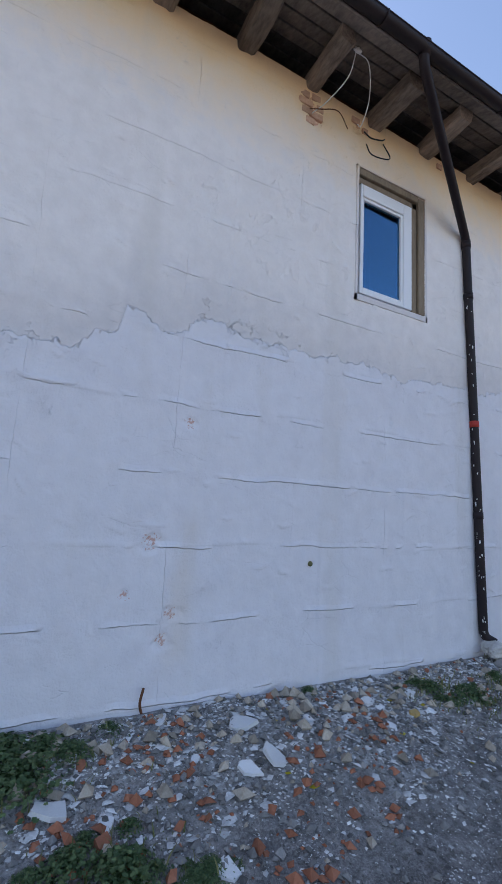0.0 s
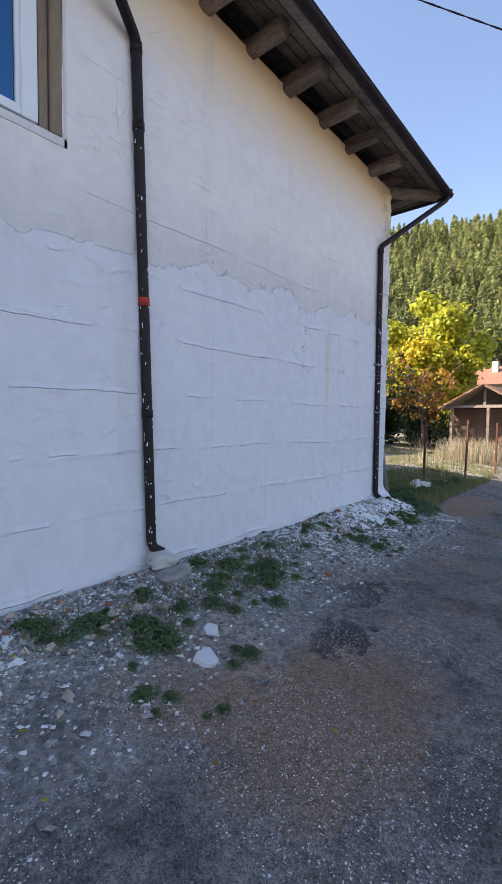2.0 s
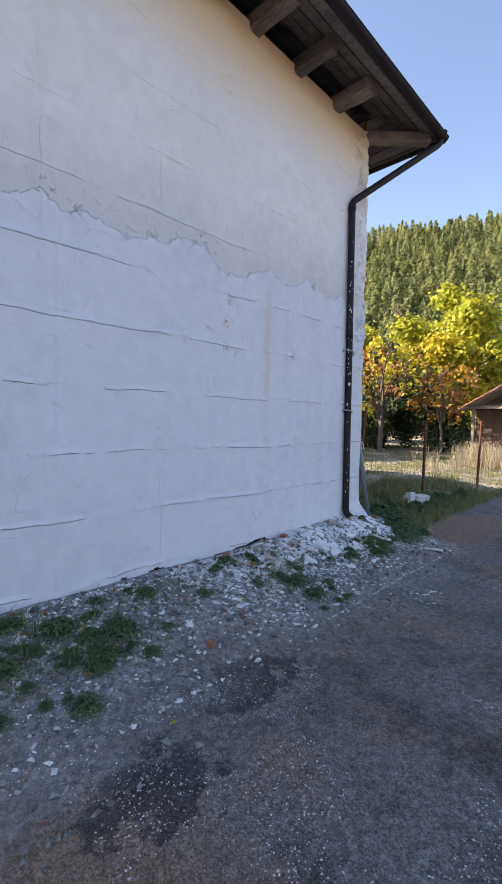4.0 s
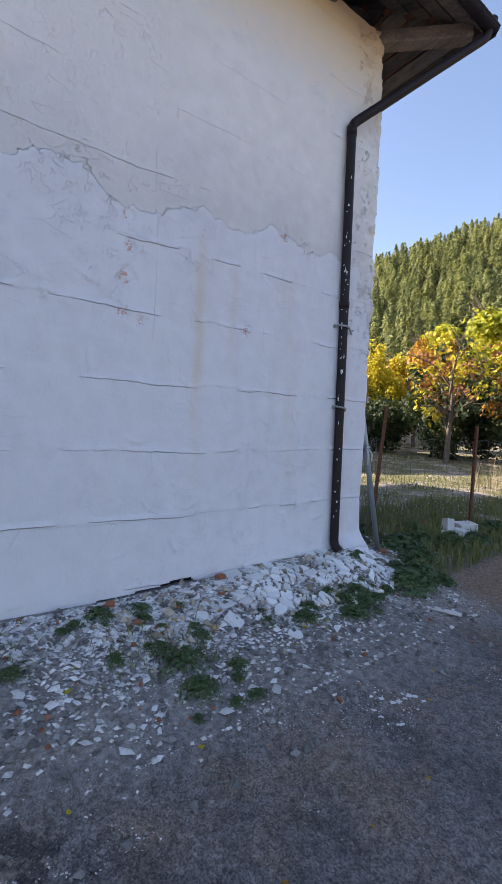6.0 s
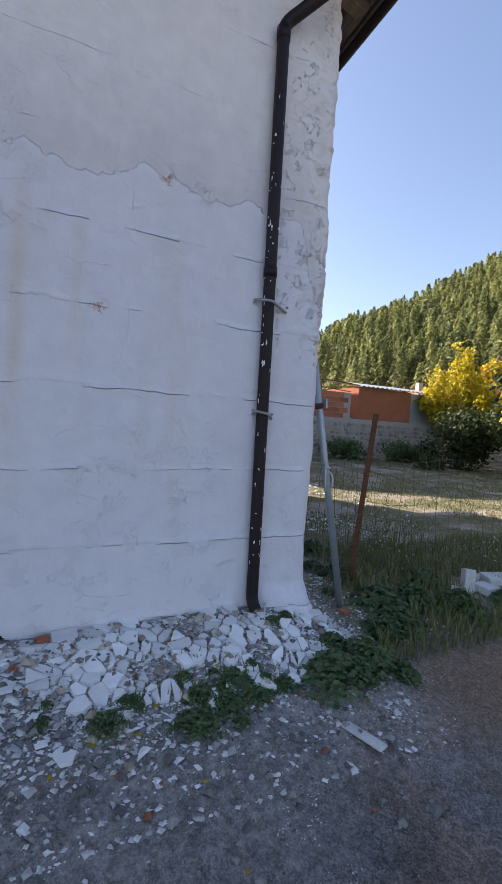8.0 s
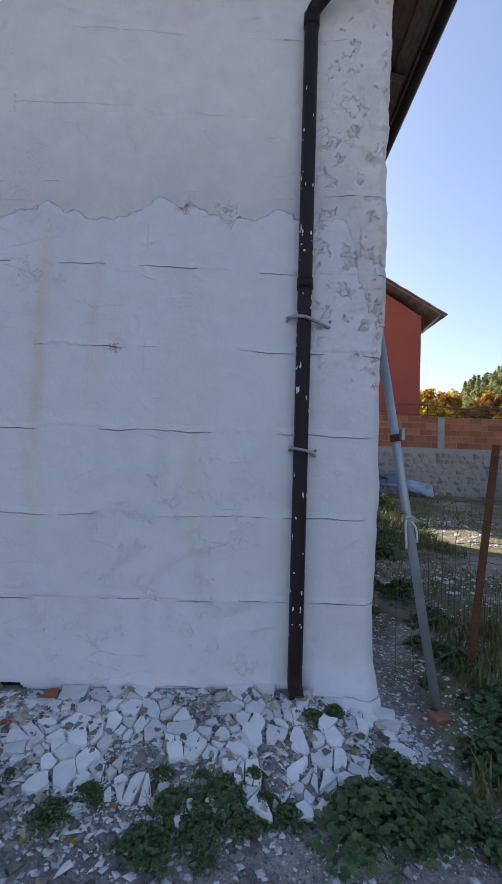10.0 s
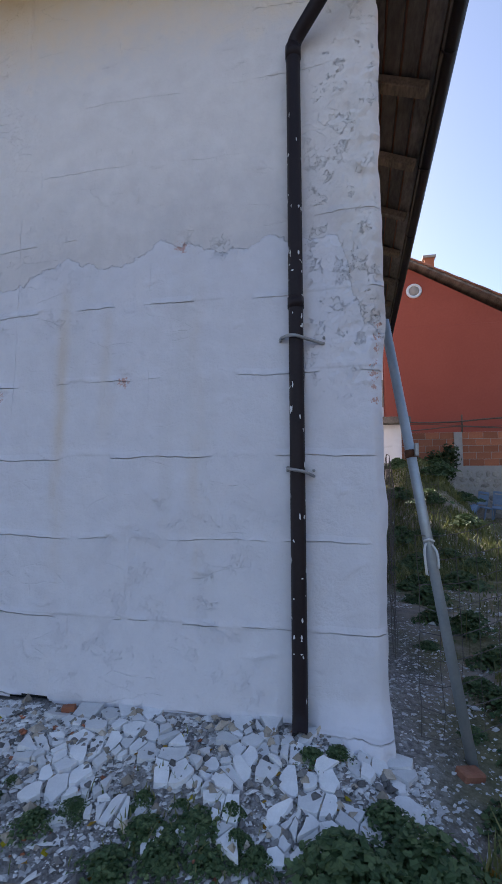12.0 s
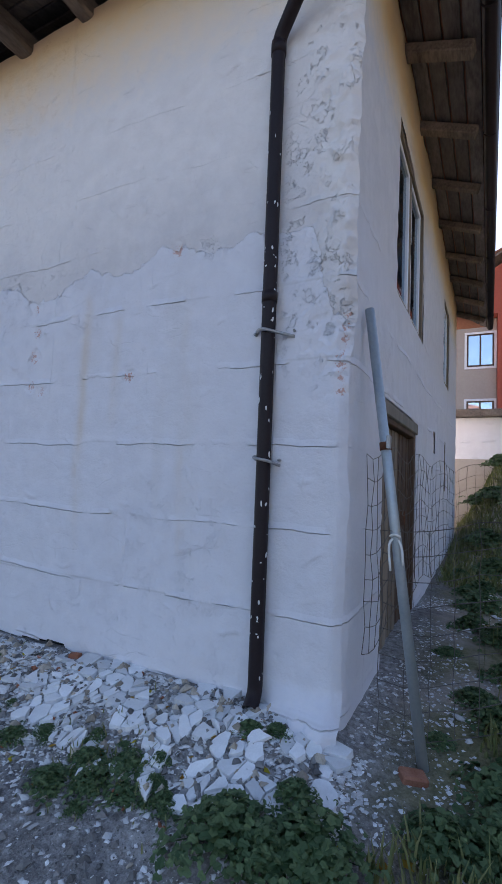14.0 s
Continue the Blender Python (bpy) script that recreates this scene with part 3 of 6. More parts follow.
def build_roof():
    roof = empty("roof", "low hipped roof with dark open wooden eaves", "roof", kind="structure")
    w, s, e, n = WALL_W - 0.9, EAVE_S, EAVE_E, WALL_N + 0.9
    half = (n - s) / 2
    rz = EAVE_Z + half * PITCH
    a, b = (w + half, s + half, rz), (e - half, s + half, rz)
    low = [(w, s, EAVE_Z), (e, s, EAVE_Z), (e, n, EAVE_Z), (w, n, EAVE_Z), a, b]
    up = [(x, y, z + 0.10) for x, y, z in low]
    f = [(0, 1, 5, 4), (1, 2, 5), (2, 3, 4, 5), (3, 0, 4)]
    faces = [tuple(reversed(g)) for g in f] + [tuple(i + 6 for i in g) for g in f] + [(0, 1, 7, 6), (1, 2, 8, 7), (2, 3, 9, 8), (3, 0, 6, 9)]
    link("roof_covering", low[:6] + up, faces, M_TILE, roof)
    # boards under the covering, along the two eaves that are seen
    rng = random.Random(5)
    for k in range(6):
        y0 = s + 0.03 + k * 0.165
        z0 = EAVE_Z - 0.035 + (y0 - s) * PITCH
        m = Matrix.Translation((0, y0, z0)) @ Matrix.Rotation(math.atan(PITCH), 4, "X")
        boxed("eave_board", (-2.5, 0.0, 0.0), (e - 0.05 - (y0 - s), 0.155, 0.022), M_BOARD, roof, 0.003, m=m)
    for k in range(6):
        x0 = e - 0.03 - k * 0.165
        z0 = EAVE_Z - 0.035 + (e - x0) * PITCH
        m = Matrix.Translation((x0, 0, z0)) @ Matrix.Rotation(math.atan(PITCH), 4, "Y")
        boxed("eave_board", (-0.155, s + 0.06 + (e - x0), 0.0), (0.0, WALL_N + 0.85, 0.022), M_DUSTBOARD, roof, 0.003, m=m)
    # joists that poke out of the wall
    for x in [-0.87, -0.1, 0.65, 1.42, 2.15, 2.96, 3.72, 4.49, 5.2, 5.9, 6.63, 7.45, 8.2, 9.03]:
        w2, tip = 0.075 + rng.uniform(-0.012, 0.012), 2.66 + rng.uniform(-0.05, 0.06)
        sk = Matrix.Rotation(rng.uniform(-0.06, 0.06), 4, "Z")
        rough_beam("joist", tip - WALL_Y, 0.45, w2 * 1.15, 5.415 + rng.uniform(-0.015, 0.01), 5.59, Matrix.Translation((x, WALL_Y, 0)) @ sk, roof, x)
    for y in np.arange(3.75, 13.2, 1.12):
        w2 = 0.06 + rng.uniform(-0.01, 0.015)
        m = Matrix.Translation((EAVE_E - 0.06, y, EAVE_Z - 0.06)) @ Matrix.Rotation(math.atan(PITCH), 4, "Y") @ Matrix.Rotation(rng.uniform(-0.05, 0.05), 4, "Z")
        boxed("rafter", (-1.3, -w2, -0.085), (0, w2, 0.02), M_DARKWOOD, roof, 0.012, m=m)
    m = Matrix.Translation((9.7, 3.36, 0)) @ Matrix.Rotation(radians(-45), 4, "Z")
    boxed("hip_beam", (0, -0.08, 5.40), (1.15, 0.08, 5.54), M_DARKWOOD, roof, 0.015, m=m)
    boxed("fascia", (-3, s - 0.005, EAVE_Z - 0.06), (e, s + 0.02, EAVE_Z + 0.05), M_BOARD, roof)
    boxed("fascia", (e - 0.02, s + 0.02, EAVE_Z - 0.06), (e + 0.005, WALL_N + 0.9, EAVE_Z + 0.05), M_BOARD, roof)
    skewed_all(roof)
    return roof


def gutter(name, a, b, label):
    """A half-round gutter from a to b with a rolled rim."""
    a, b = Vector(a), Vector(b)
    d = (b - a).normalized()
    side = Vector((0, 0, 1)).cross(d)
    prof = [(math.cos(t) * r, -math.sin(t) * r) for r, ts in ((0.065, np.linspace(0, math.pi, 11)), (0.061, np.linspace(math.pi, 0, 11))) for t in ts]
    verts = [p + side * u + Vector((0, 0, v)) for p in (a, b) for u, v in prof]
    n = len(prof)
    faces = [(i, (i + 1) % n, (i + 1) % n + n, i + n) for i in range(n)] + [tuple(range(n)), tuple(range(2 * n - 1, n - 1, -1))]
    ob = link(name, verts, faces, M_BROWNMETAL, smooth=True)
    tagged(ob, label, "gutter")
    for s in (-1, 1):
        tube("rim", [a + side * 0.063 * s, b + side * 0.063 * s], 0.008, M_BROWNMETAL, ob, 6)
    for k in range(int((b - a).length / 1.6) + 1):
        p = a + d * (0.5 + 1.6 * k)
        if (p - a).length < (b - a).length:
            tube("bracket", [p + side * 0.07 * math.cos(t) + Vector((0, 0, -0.07 * math.sin(t))) for t in np.linspace(0, math.pi, 9)], 0.008, M_BROWNMETAL, ob, 6)
    return ob


build_roof()
gutter("gutter", (-3, EAVE_S - 0.06, EAVE_Z + 0.0), (EAVE_E + 0.06, EAVE_S - 0.06, EAVE_Z - 0.03), "dark brown metal gutter along the eaves")
skewed_all(gutter("gutter", (EAVE_E + 0.06, EAVE_S - 0.06, EAVE_Z - 0.03), (EAVE_E + 0.06, WALL_N + 0.9, EAVE_Z - 0.03), "dark brown metal gutter along the side eaves"))


def collar(p, d, r, name, material, parent, h=0.03):
    d = Vector(d).normalized()
    return tube(name, [Vector(p) - d * h, Vector(p) + d * h], r, material, parent, 12)


M_PAINTSPLASH = simple("white_splash", (0.7, 0.7, 0.71), (0.78, 0.78, 0.78), 0.8)
M_REDTAPE = simple("red_tape", (0.38, 0.03, 0.025), (0.50, 0.06, 0.04), 0.6)
M_STRAP = simple("steel_strap", (0.25, 0.25, 0.25), (0.5, 0.5, 0.5), 0.5, 0.6)


def splashes(parent, a, b, r, n, seed):
    """Flecks of white wall paint on a pipe."""
    rng = random.Random(seed)
    a, b = Vector(a), Vector(b)
    d = (b - a).normalized()
    chunks = []
    for _ in range(n):
        t, ang = rng.random() ** 0.8, rng.choice([-1, 1]) * rng.uniform(0.3, 1.5) - math.pi / 2
        p = a.lerp(b, t)
        hw, hh = rng.uniform(0.002, 0.009), rng.uniform(0.004, 0.022)
        ring = []
        for k in range(7):
            u = 2 * math.pi * k / 7
            f = rng.uniform(0.45, 1.3)
            aa, zz = ang + math.cos(u) * hw * f / r, math.sin(u) * hh * f
            ring.append(p + d * zz + Vector((math.cos(aa), math.sin(aa), 0)) * (r + 0.002))
        chunks.append((ring, [tuple(range(7))]))
    merged("paint_fleck", chunks, M_PAINTSPLASH, parent, "splashes of white wall paint")["kind"] = "stuff"


def downpipe(points, label, seed, spots, tapes=(), shoe=(0.07, -0.05)):
    top = Vector(points[0])
    bot, knee = Vector(points[-1]), Vector(points[-2])
    ob = empty("downpipe", label, "downpipe")
    path = rounded(points + [(bot.x + shoe[0], bot.y - 0.08, bot.z + shoe[1])], 0.06)
    tube("pipe", path, 0.046, M_BROWNMETAL, ob, 16, cap=False)
    # the bore takes the dark colour of the unlit rooms
    tube("pipe_inside", [path[-2], path[-1]], 0.043, M_UNLIT, ob, 16, cap=False)
    d = bot - knee
    for t in spots:
        collar(knee.lerp(bot, t), d, 0.052, "sleeve", M_BROWNMETAL, ob, 0.035)
    collar(knee + d.normalized() * 0.07, d, 0.052, "sleeve", M_BROWNMETAL, ob, 0.045)
    collar(top, Vector(points[1]) - top, 0.053, "outlet", M_BROWNMETAL, ob, 0.06)
    splashes(ob, knee.lerp(bot, 0.12), bot, 0.046, 75, seed)
    return ob


p1 = downpipe([(2.80, 2.39, 5.50), (2.82, 2.42, 5.38), (4.335, 3.135, 4.60), (4.49, 3.13, 0.20)], "dark brown metal downpipe with paint splashes and a red band", 3, [0.16, 0.72])
collar((4.412, 3.132, 2.42), (0.03, 0, -1), 0.05, "red_band", M_REDTAPE, p1, 0.035)
p2 = downpipe([(10.58, 2.39, 5.50), (10.56, 2.42, 5.38), (9.385, 3.125, 4.37), (9.405, 3.125, 0.08)], "dark brown metal downpipe strapped to the wall at the corner", 4, [0.42], shoe=(0.005, -0.055))


def pvc_window(name, x0, x1, z0, z1, glass, label):
    w = empty(name, label, "window", kind="structure")
    y = WALL_Y + 0.01
    gx0, gx1, gz0, gz1 = glass
    bm = bmesh.new()
    for lo, hi in (((x0, y, z0), (gx0 - 0.03, y + 0.07, z1)), ((gx1 + 0.03, y, z0), (x1, y + 0.07, z1)), ((gx0 - 0.03, y, gz1 + 0.03), (gx1 + 0.03, y + 0.07, z1)), ((gx0 - 0.03, y, z0), (gx1 + 0.03, y + 0.07, gz0 - 0.03))):
        box(bm, lo, hi, 0.006)
    part("window_frame", bm, M_PVC, w)
    bm = bmesh.new()
    y2 = y + 0.018
    for lo, hi in (((gx0 - 0.034, y2, gz0 - 0.034), (gx0, y2 + 0.05, gz1 + 0.034)), ((gx1, y2, gz0 - 0.034), (gx1 + 0.034, y2 + 0.05, gz1 + 0.034)), ((gx0, y2, gz1), (gx1, y2 + 0.05, gz1 + 0.034)), ((gx0, y2, gz0 - 0.034), (gx1, y2 + 0.05, gz0))):
        box(bm, lo, hi, 0.004)
    part("sash", bm, M_PVC, w)
    pane = boxed("pane", (gx0 - 0.005, y2 + 0.022, gz0 - 0.005), (gx1 + 0.005, y2 + 0.028, gz1 + 0.005), M_GLASS, w, 0)
    pane.visible_shadow = False
    # dark sheet added behind the pane in place of an unlit room
    boxed("room_dark", (x0 - 0.02, WALL_Y + 0.9, z0 - 0.2), (x1 + 0.2, WALL_Y + 0.92, z1 + 0.2), M_UNLIT, w, 0)
    return w


win = pvc_window("window_1", 2.80, 3.52, 3.53, 4.72, (2.86, 3.37, 3.61, 4.56), "small white plastic window set in an older wooden frame")
bm = bmesh.new()
box(bm, (3.53, 3.20, 3.51), (3.60, 3.42, 4.80), 0.006), box(bm, (3.605, 3.175, 3.51), (3.70, 3.30, 4.86), 0.006)
part("old_jamb", bm, M_OLDWOOD, win, "bare weathered wooden jamb")
bm = bmesh.new()
box(bm, (2.76, 3.20, 4.72), (3.60, 3.42, 4.79), 0.006), box(bm, (2.76, 3.17, 4.795), (3.60, 3.30, 4.87), 0.006)
part("old_head", bm, M_OLDWOOD, win, "bare weathered wooden head board")




# ---- side wall: windows, door, hatches ----
M_DOORWOOD = simple("brown_door_planks", (0.075, 0.045, 0.030), (0.15, 0.095, 0.065), 0.8, scale=6, fine=50, stretch=(1, 1, 0.12), spread=0.25)
M_GREYPLANK = simple("grey_planks", (0.20, 0.175, 0.145), (0.32, 0.285, 0.24), 0.85, scale=6, fine=50, stretch=(1, 1, 0.12), spread=0.25)


M_PALEPLANK = simple("pale_brown_planks", (0.20, 0.15, 0.11), (0.34, 0.27, 0.20), 0.85, scale=6, fine=50, stretch=(1, 1, 0.12), spread=0.25)


def ring(bm, x0, x1, y0, y1, z0, z1, w, bevel=0.005):
    """Four bars round an opening in the side wall."""
    box(bm, (x0, y0, z0), (x1, y0 + w, z1), bevel), box(bm, (x0, y1 - w, z0), (x1, y1, z1), bevel)
    box(bm, (x0, y0 + w, z1 - w), (x1, y1 - w, z1), bevel), box(bm, (x0, y0 + w, z0), (x1, y1 - w, z0 + w), bevel)
    return bm


def side_window(name, y0, y1, z0, z1, leaves, label):
    w = empty(name, label, "window", kind="structure")
    part("window_frame", ring(bmesh.new(), 9.70, 9.90, y0, y1, z0, z1, 0.055), M_OLDWOOD, w, "bare weathered wooden frame")
    inner = (y1 - y0 - 0.11) / leaves
    for k in range(leaves):
        a = y0 + 0.055 + k * inner
        if k:
            boxed("mullion", (9.70, a - 0.05, z0 + 0.05), (9.88, a + 0.05, z1 - 0.05), M_OLDWOOD, w)
        s = part("sash", ring(bmesh.new(), 9.82, 9.875, a + 0.055, a + inner - 0.055, z0 + 0.06, z1 - 0.06, 0.06), M_PVC, w, "white plastic sash")
        p = boxed("pane", (9.84, a + 0.11, z0 + 0.115), (9.846, a + inner - 0.11, z1 - 0.115), M_GLASS, s, 0)
        p.visible_shadow = False
        boxed("handle", (9.875, a + 0.07, (z0 + z1) / 2 - 0.06), (9.90, a + 0.09, (z0 + z1) / 2 + 0.06), M_BROWNMETAL, s)
    skewed_all(w)
    return w


side_window("window_2", 4.63, 6.44, 3.13, 4.83, 2, "two white plastic windows in an old wooden frame")
side_window("window_3", 9.31, 10.39, 3.26, 4.85, 1, "white window in an old wooden frame")


def plank_door():
    d = empty("door_1", "weathered brown plank door under a rough wooden lintel", "door", kind="structure")
    part("door_frame", ring(bmesh.new(), 9.68, 9.895, 4.23, 6.07, -0.25, 2.0, 0.09, 0.008), M_DOORWOOD, d)
    boxed("lintel", (9.66, 4.14, 1.96), (9.915, 6.14, 2.09), M_GREYPLANK, d, 0.012, "rough grey timber lintel")
    y, k = 4.39, 0
    while y < 5.98:
        w = 0.135 + 0.02 * ((k * 37) % 5) / 5
        boxed("plank", (9.80, y, -0.2), (9.83 + 0.006 * ((k * 13) % 3), min(y + w - 0.006, 5.99), 1.9), M_PALEPLANK if k < 6 else M_DOORWOOD, d, 0.004)
        y, k = y + w, k + 1
    boxed("door_handle", (9.835, 5.55, 0.95), (9.875, 5.58, 1.10), M_RUST, d)
    skewed_all(d)
    return d


plank_door()
for nm, (a, b, lo, hi), lab in (("hatch_1", SIDE_HOLES[3], "small boarded wall hatch"), ("hatch_2", SIDE_HOLES[4], "narrow boarded opening with a wooden frame")):
    hch = empty(nm, lab, "hatch", kind="structure")
    part("hatch_frame", ring(bmesh.new(), 9.72, 9.9, a, b, lo, hi, 0.05), M_OLDWOOD, hch)
    boxed("board", (9.75, a + 0.04, lo + 0.04), (9.78, b - 0.04, hi - 0.04), M_DOORWOOD, hch)
    skewed_all(hch)

# ---- small things on the long wall ----
M_CABLEW = simple("white_cable", (0.6, 0.6, 0.58), (0.72, 0.72, 0.7), 0.6)


def curve_points(keys, n=8):
    """A smooth line through the keys."""
    k = [Vector(p) for p in keys]
    k = [k[0] * 2 - k[1]] + k + [k[-1] * 2 - k[-2]]
    out = []
    for a, b, c, d in zip(k, k[1:], k[2:], k[3:]):
        for i in range(n):
            t = i / n
            out.append(0.5 * ((2 * b) + (c - a) * t + (2 * a - 5 * b + 4 * c - d) * t * t + (3 * b - a - 3 * c + d) * t ** 3))
    return out + [k[-2]]


cab = empty("white_cable", "thin white cable knotted to a joist and hanging loose", "cable")
tube("strand", curve_points([(2.30, 2.72, 5.50), (2.28, 2.8, 5.30), (2.20, 3.0, 5.18), (2.13, 3.14, 5.14)]), 0.005, M_CABLEW, cab, 6)
tube("strand", curve_points([(2.30, 2.72, 5.50), (2.45, 2.72, 5.46), (2.58, 2.85, 5.28), (2.62, 3.0, 5.14), (2.64, 3.08, 5.22)]), 0.005, M_CABLEW, cab, 6)
tube("knot", curve_points([(2.28, 2.71, 5.52), (2.32, 2.68, 5.47), (2.27, 2.69, 5.46), (2.31, 2.70, 5.52), (2.26, 2.70, 5.48)]), 0.012, M_CABLEW, cab, 6)
cab = empty("black_cable", "short black cable ends sticking out above the window", "cable")
tube("strand", curve_points([(2.80, 3.16, 5.28), (2.84, 3.10, 5.18), (2.98, 3.10, 5.22), (3.06, 3.14, 5.30)]), 0.007, M_CABLEB, cab, 6)
tube("strand", curve_points([(3.06, 3.16, 5.26), (3.08, 3.08, 5.05), (2.96, 3.06, 4.97), (2.84, 3.10, 5.0), (2.82, 3.15, 5.14)]), 0.006, M_CABLEB, cab, 6)
tube("strand", curve_points([(2.12, 3.16, 5.20), (2.18, 3.06, 5.14), (2.38, 3.06, 5.22), (2.55, 3.12, 5.16)]), 0.005, M_RUST, cab, 6)

for z, w in ((2.34, 0.17), (1.515, 0.10)):
    st = empty("pipe_clamp", "perforated steel strap holding the downpipe to the wall", "clamp", "pipe clamps")
    cx = 9.395
    tube("strap", curve_points([(cx - w * 0.6, 3.165, z + 0.02), (cx - 0.05, 3.09, z + 0.01), (cx, 3.062, z), (cx + 0.05, 3.09, z - 0.01), (cx + w, 3.16, z - 0.035)], 5), 0.011, M_STRAP, st, 6)
    for dx in (-w * 0.62, w):
        tube("screw", [(cx + dx, 3.18, z), (cx + dx, 3.14, z)], 0.009, M_STRAP, st, 8)
st = empty("plug", "dark wall plug in the plaster", "plug")
tube("cap", [(2.29, 3.18, 0.95), (2.29, 3.155, 0.95)], 0.022, simple("moss", (0.10, 0.11, 0.04), (0.16, 0.15, 0.07)), st, 10)
tube("rebar_stub", curve_points([(0.98, 3.20, -0.08), (0.92, 3.12, 0.06), (0.93, 3.10, 0.17)]), 0.009, M_RUST, None, 6)
tagged(bpy.data.objects["rebar_stub"], "thin rusty bent rod sticking out of the rubble", "rod")

cb = empty("overhead_cable", "black twisted overhead power cable", "cable")
for ph in (0, math.pi):
    pts = []
    for i in range(241):
        t = i / 240
        p = Vector((-8.6, 18.6, 12.4)).lerp(Vector((20.8, -7.4, 5.6)), t)
        p.z -= 0.5 * 4 * t * (1 - t) * 0.6 - 0.25
        a = ph + i * 1.3
        pts.append(p + Vector((0.008 * math.cos(a), 0, 0.008 * math.sin(a))))
    tube("strand", pts, 0.009, M_CABLEB, cb, 5)


# ---- fence and pole ----
POSTS = [((10.80, 3.77), (10.97, 3.72), 1.62), ((12.80, 3.42), (12.86, 3.42), 1.42), ((14.90, 3.02), (15.0, 3.0), 1.42), ((17.1, 2.7), (17.12, 2.7), 1.35), ((19.4, 2.5), (19.4, 2.5), 1.35)]
for (x0, y0), (x1, y1), top in POSTS:
    p = empty("fence_post", "rusty steel angle fence post standing in grass", "fence post", "fence posts")
    b, t = Vector((x0, y0, gz(x0, y0) - 0.15)), Vector((x1, y1, top))
    d = t - b
    m = Matrix.Translation(b) @ d.to_track_quat("Z", "Y").to_matrix().to_4x4()
    bm = bmesh.new()
    box(bm, (-0.028, -0.028, 0), (0.028, -0.022, d.length), 0, m), box(bm, (-0.028, -0.022, 0), (-0.022, 0.028, d.length), 0, m)
    part("angle_bar", bm, M_RUST, p)
    for k in range(3):
        c = b.lerp(t, 0.45 + 0.22 * k)
        tube("tie_wire", [c + Vector((0.04 * math.cos(a), 0.04 * math.sin(a), 0)) for a in np.linspace(0, 6.3, 9)], 0.003, M_WIRE, p, 5)

pole = empty("leaning_pole", "galvanised steel pipe leaning against the house corner", "pole")
PB, PT = Vector((10.36, 3.28, -0.16)), Vector((9.96, 3.5, 2.55))
tube("pipe", [PB, PT], 0.031, M_GALV, pole, 14)
collar(PB.lerp(PT, 0.66), PT - PB, 0.036, "clip", M_RUST, pole, 0.025)
boxed("clip_tab", (-0.012, -0.05, -0.03), (0.012, 0.0, 0.05), M_STRAP, pole, 0.003, m=Matrix.Translation(PB.lerp(PT, 0.665) + Vector((0.03, -0.03, 0))))
q = PB.lerp(PT, 0.46)
for pts in ([(0, 0, 0), (0.04, -0.05, -0.06), (0.05, -0.05, -0.16)], [(0, 0, 0), (-0.03, -0.05, -0.05), (-0.02, -0.05, -0.2)], [(-0.03, -0.03, 0.0), (0.0, -0.045, 0.012), (0.03, -0.03, 0)]):
    tube("rag_tie", curve_points([q + Vector(a) for a in pts], 4), 0.008, M_CABLEW, pole, 5, label="strip of white rag")


def wire_mesh(name, keys, z_low, z_high, label, cell=0.15, sag=0.03, seed=0):
    """Wire fencing strung along keys (x, y): crossing wires, a little bent."""
    rng = np.random.RandomState(seed)
    k = np.array(keys, float)
    seg = np.hypot(*np.diff(k, axis=0).T)
    s = np.concatenate([[0], np.cumsum(seg)])
    at = lambda d: (np.interp(d, s, k[:, 0]), np.interp(d, s, k[:, 1]))
    chunks = []
    n = int(s[-1] / cell)
    rows = int((z_high - z_low) / cell) + 1
    wob = rng.uniform(-1, 1, (rows, n + 1, 3)) * np.array([0.012, 0.02, 0.012])
    P = np.zeros((rows, n + 1, 3))
    for r in range(rows):
        for i in range(n + 1):
            x, y = at(i * cell)
            z = z_low + r * cell - sag * math.sin(i * 0.8 + r * 0.1)
            P[r, i] = np.array([x, y, z + max(-0.1, gz(x, y))]) + wob[r, i]
    for r in range(rows):
        chunks.append(tube_data([tuple(p) for p in P[r]], 0.003, 3, False))
    for i in range(n + 1):
        chunks.append(tube_data([tuple(p) for p in P[:, i]], 0.0025, 3, False))
    ob = merged(name, chunks, M_WIRE)
    return tagged(ob, label, "wire fence")


wire_mesh("wire_fence", [(10.1, 3.34), (10.88, 3.74), (12.83, 3.42), (14.95, 3.01), (17.1, 2.7), (19.4, 2.5)], 0.05, 1.32, "sagging rusty wire mesh fence between steel posts", 0.15, 0.04, 1)
wire_mesh("loose_wire_mesh", [(9.98, 3.45), (10.02, 4.2), (10.06, 5.2), (10.16, 6.4), (10.4, 7.6), (11.2, 8.4)], 0.4, 1.75, "loose wire mesh hanging along the side wall", 0.16, 0.06, 2)


# ---- stones, blocks ----
M_WHITESTONE = simple("whitewashed_stone", (0.50, 0.49, 0.47), (0.70, 0.69, 0.67), 0.9, scale=6, fine=40, bump=0.5)
M_ROCK = simple("grey_rock", (0.20, 0.19, 0.18), (0.38, 0.36, 0.33), 0.9, scale=6, fine=40, bump=0.6)


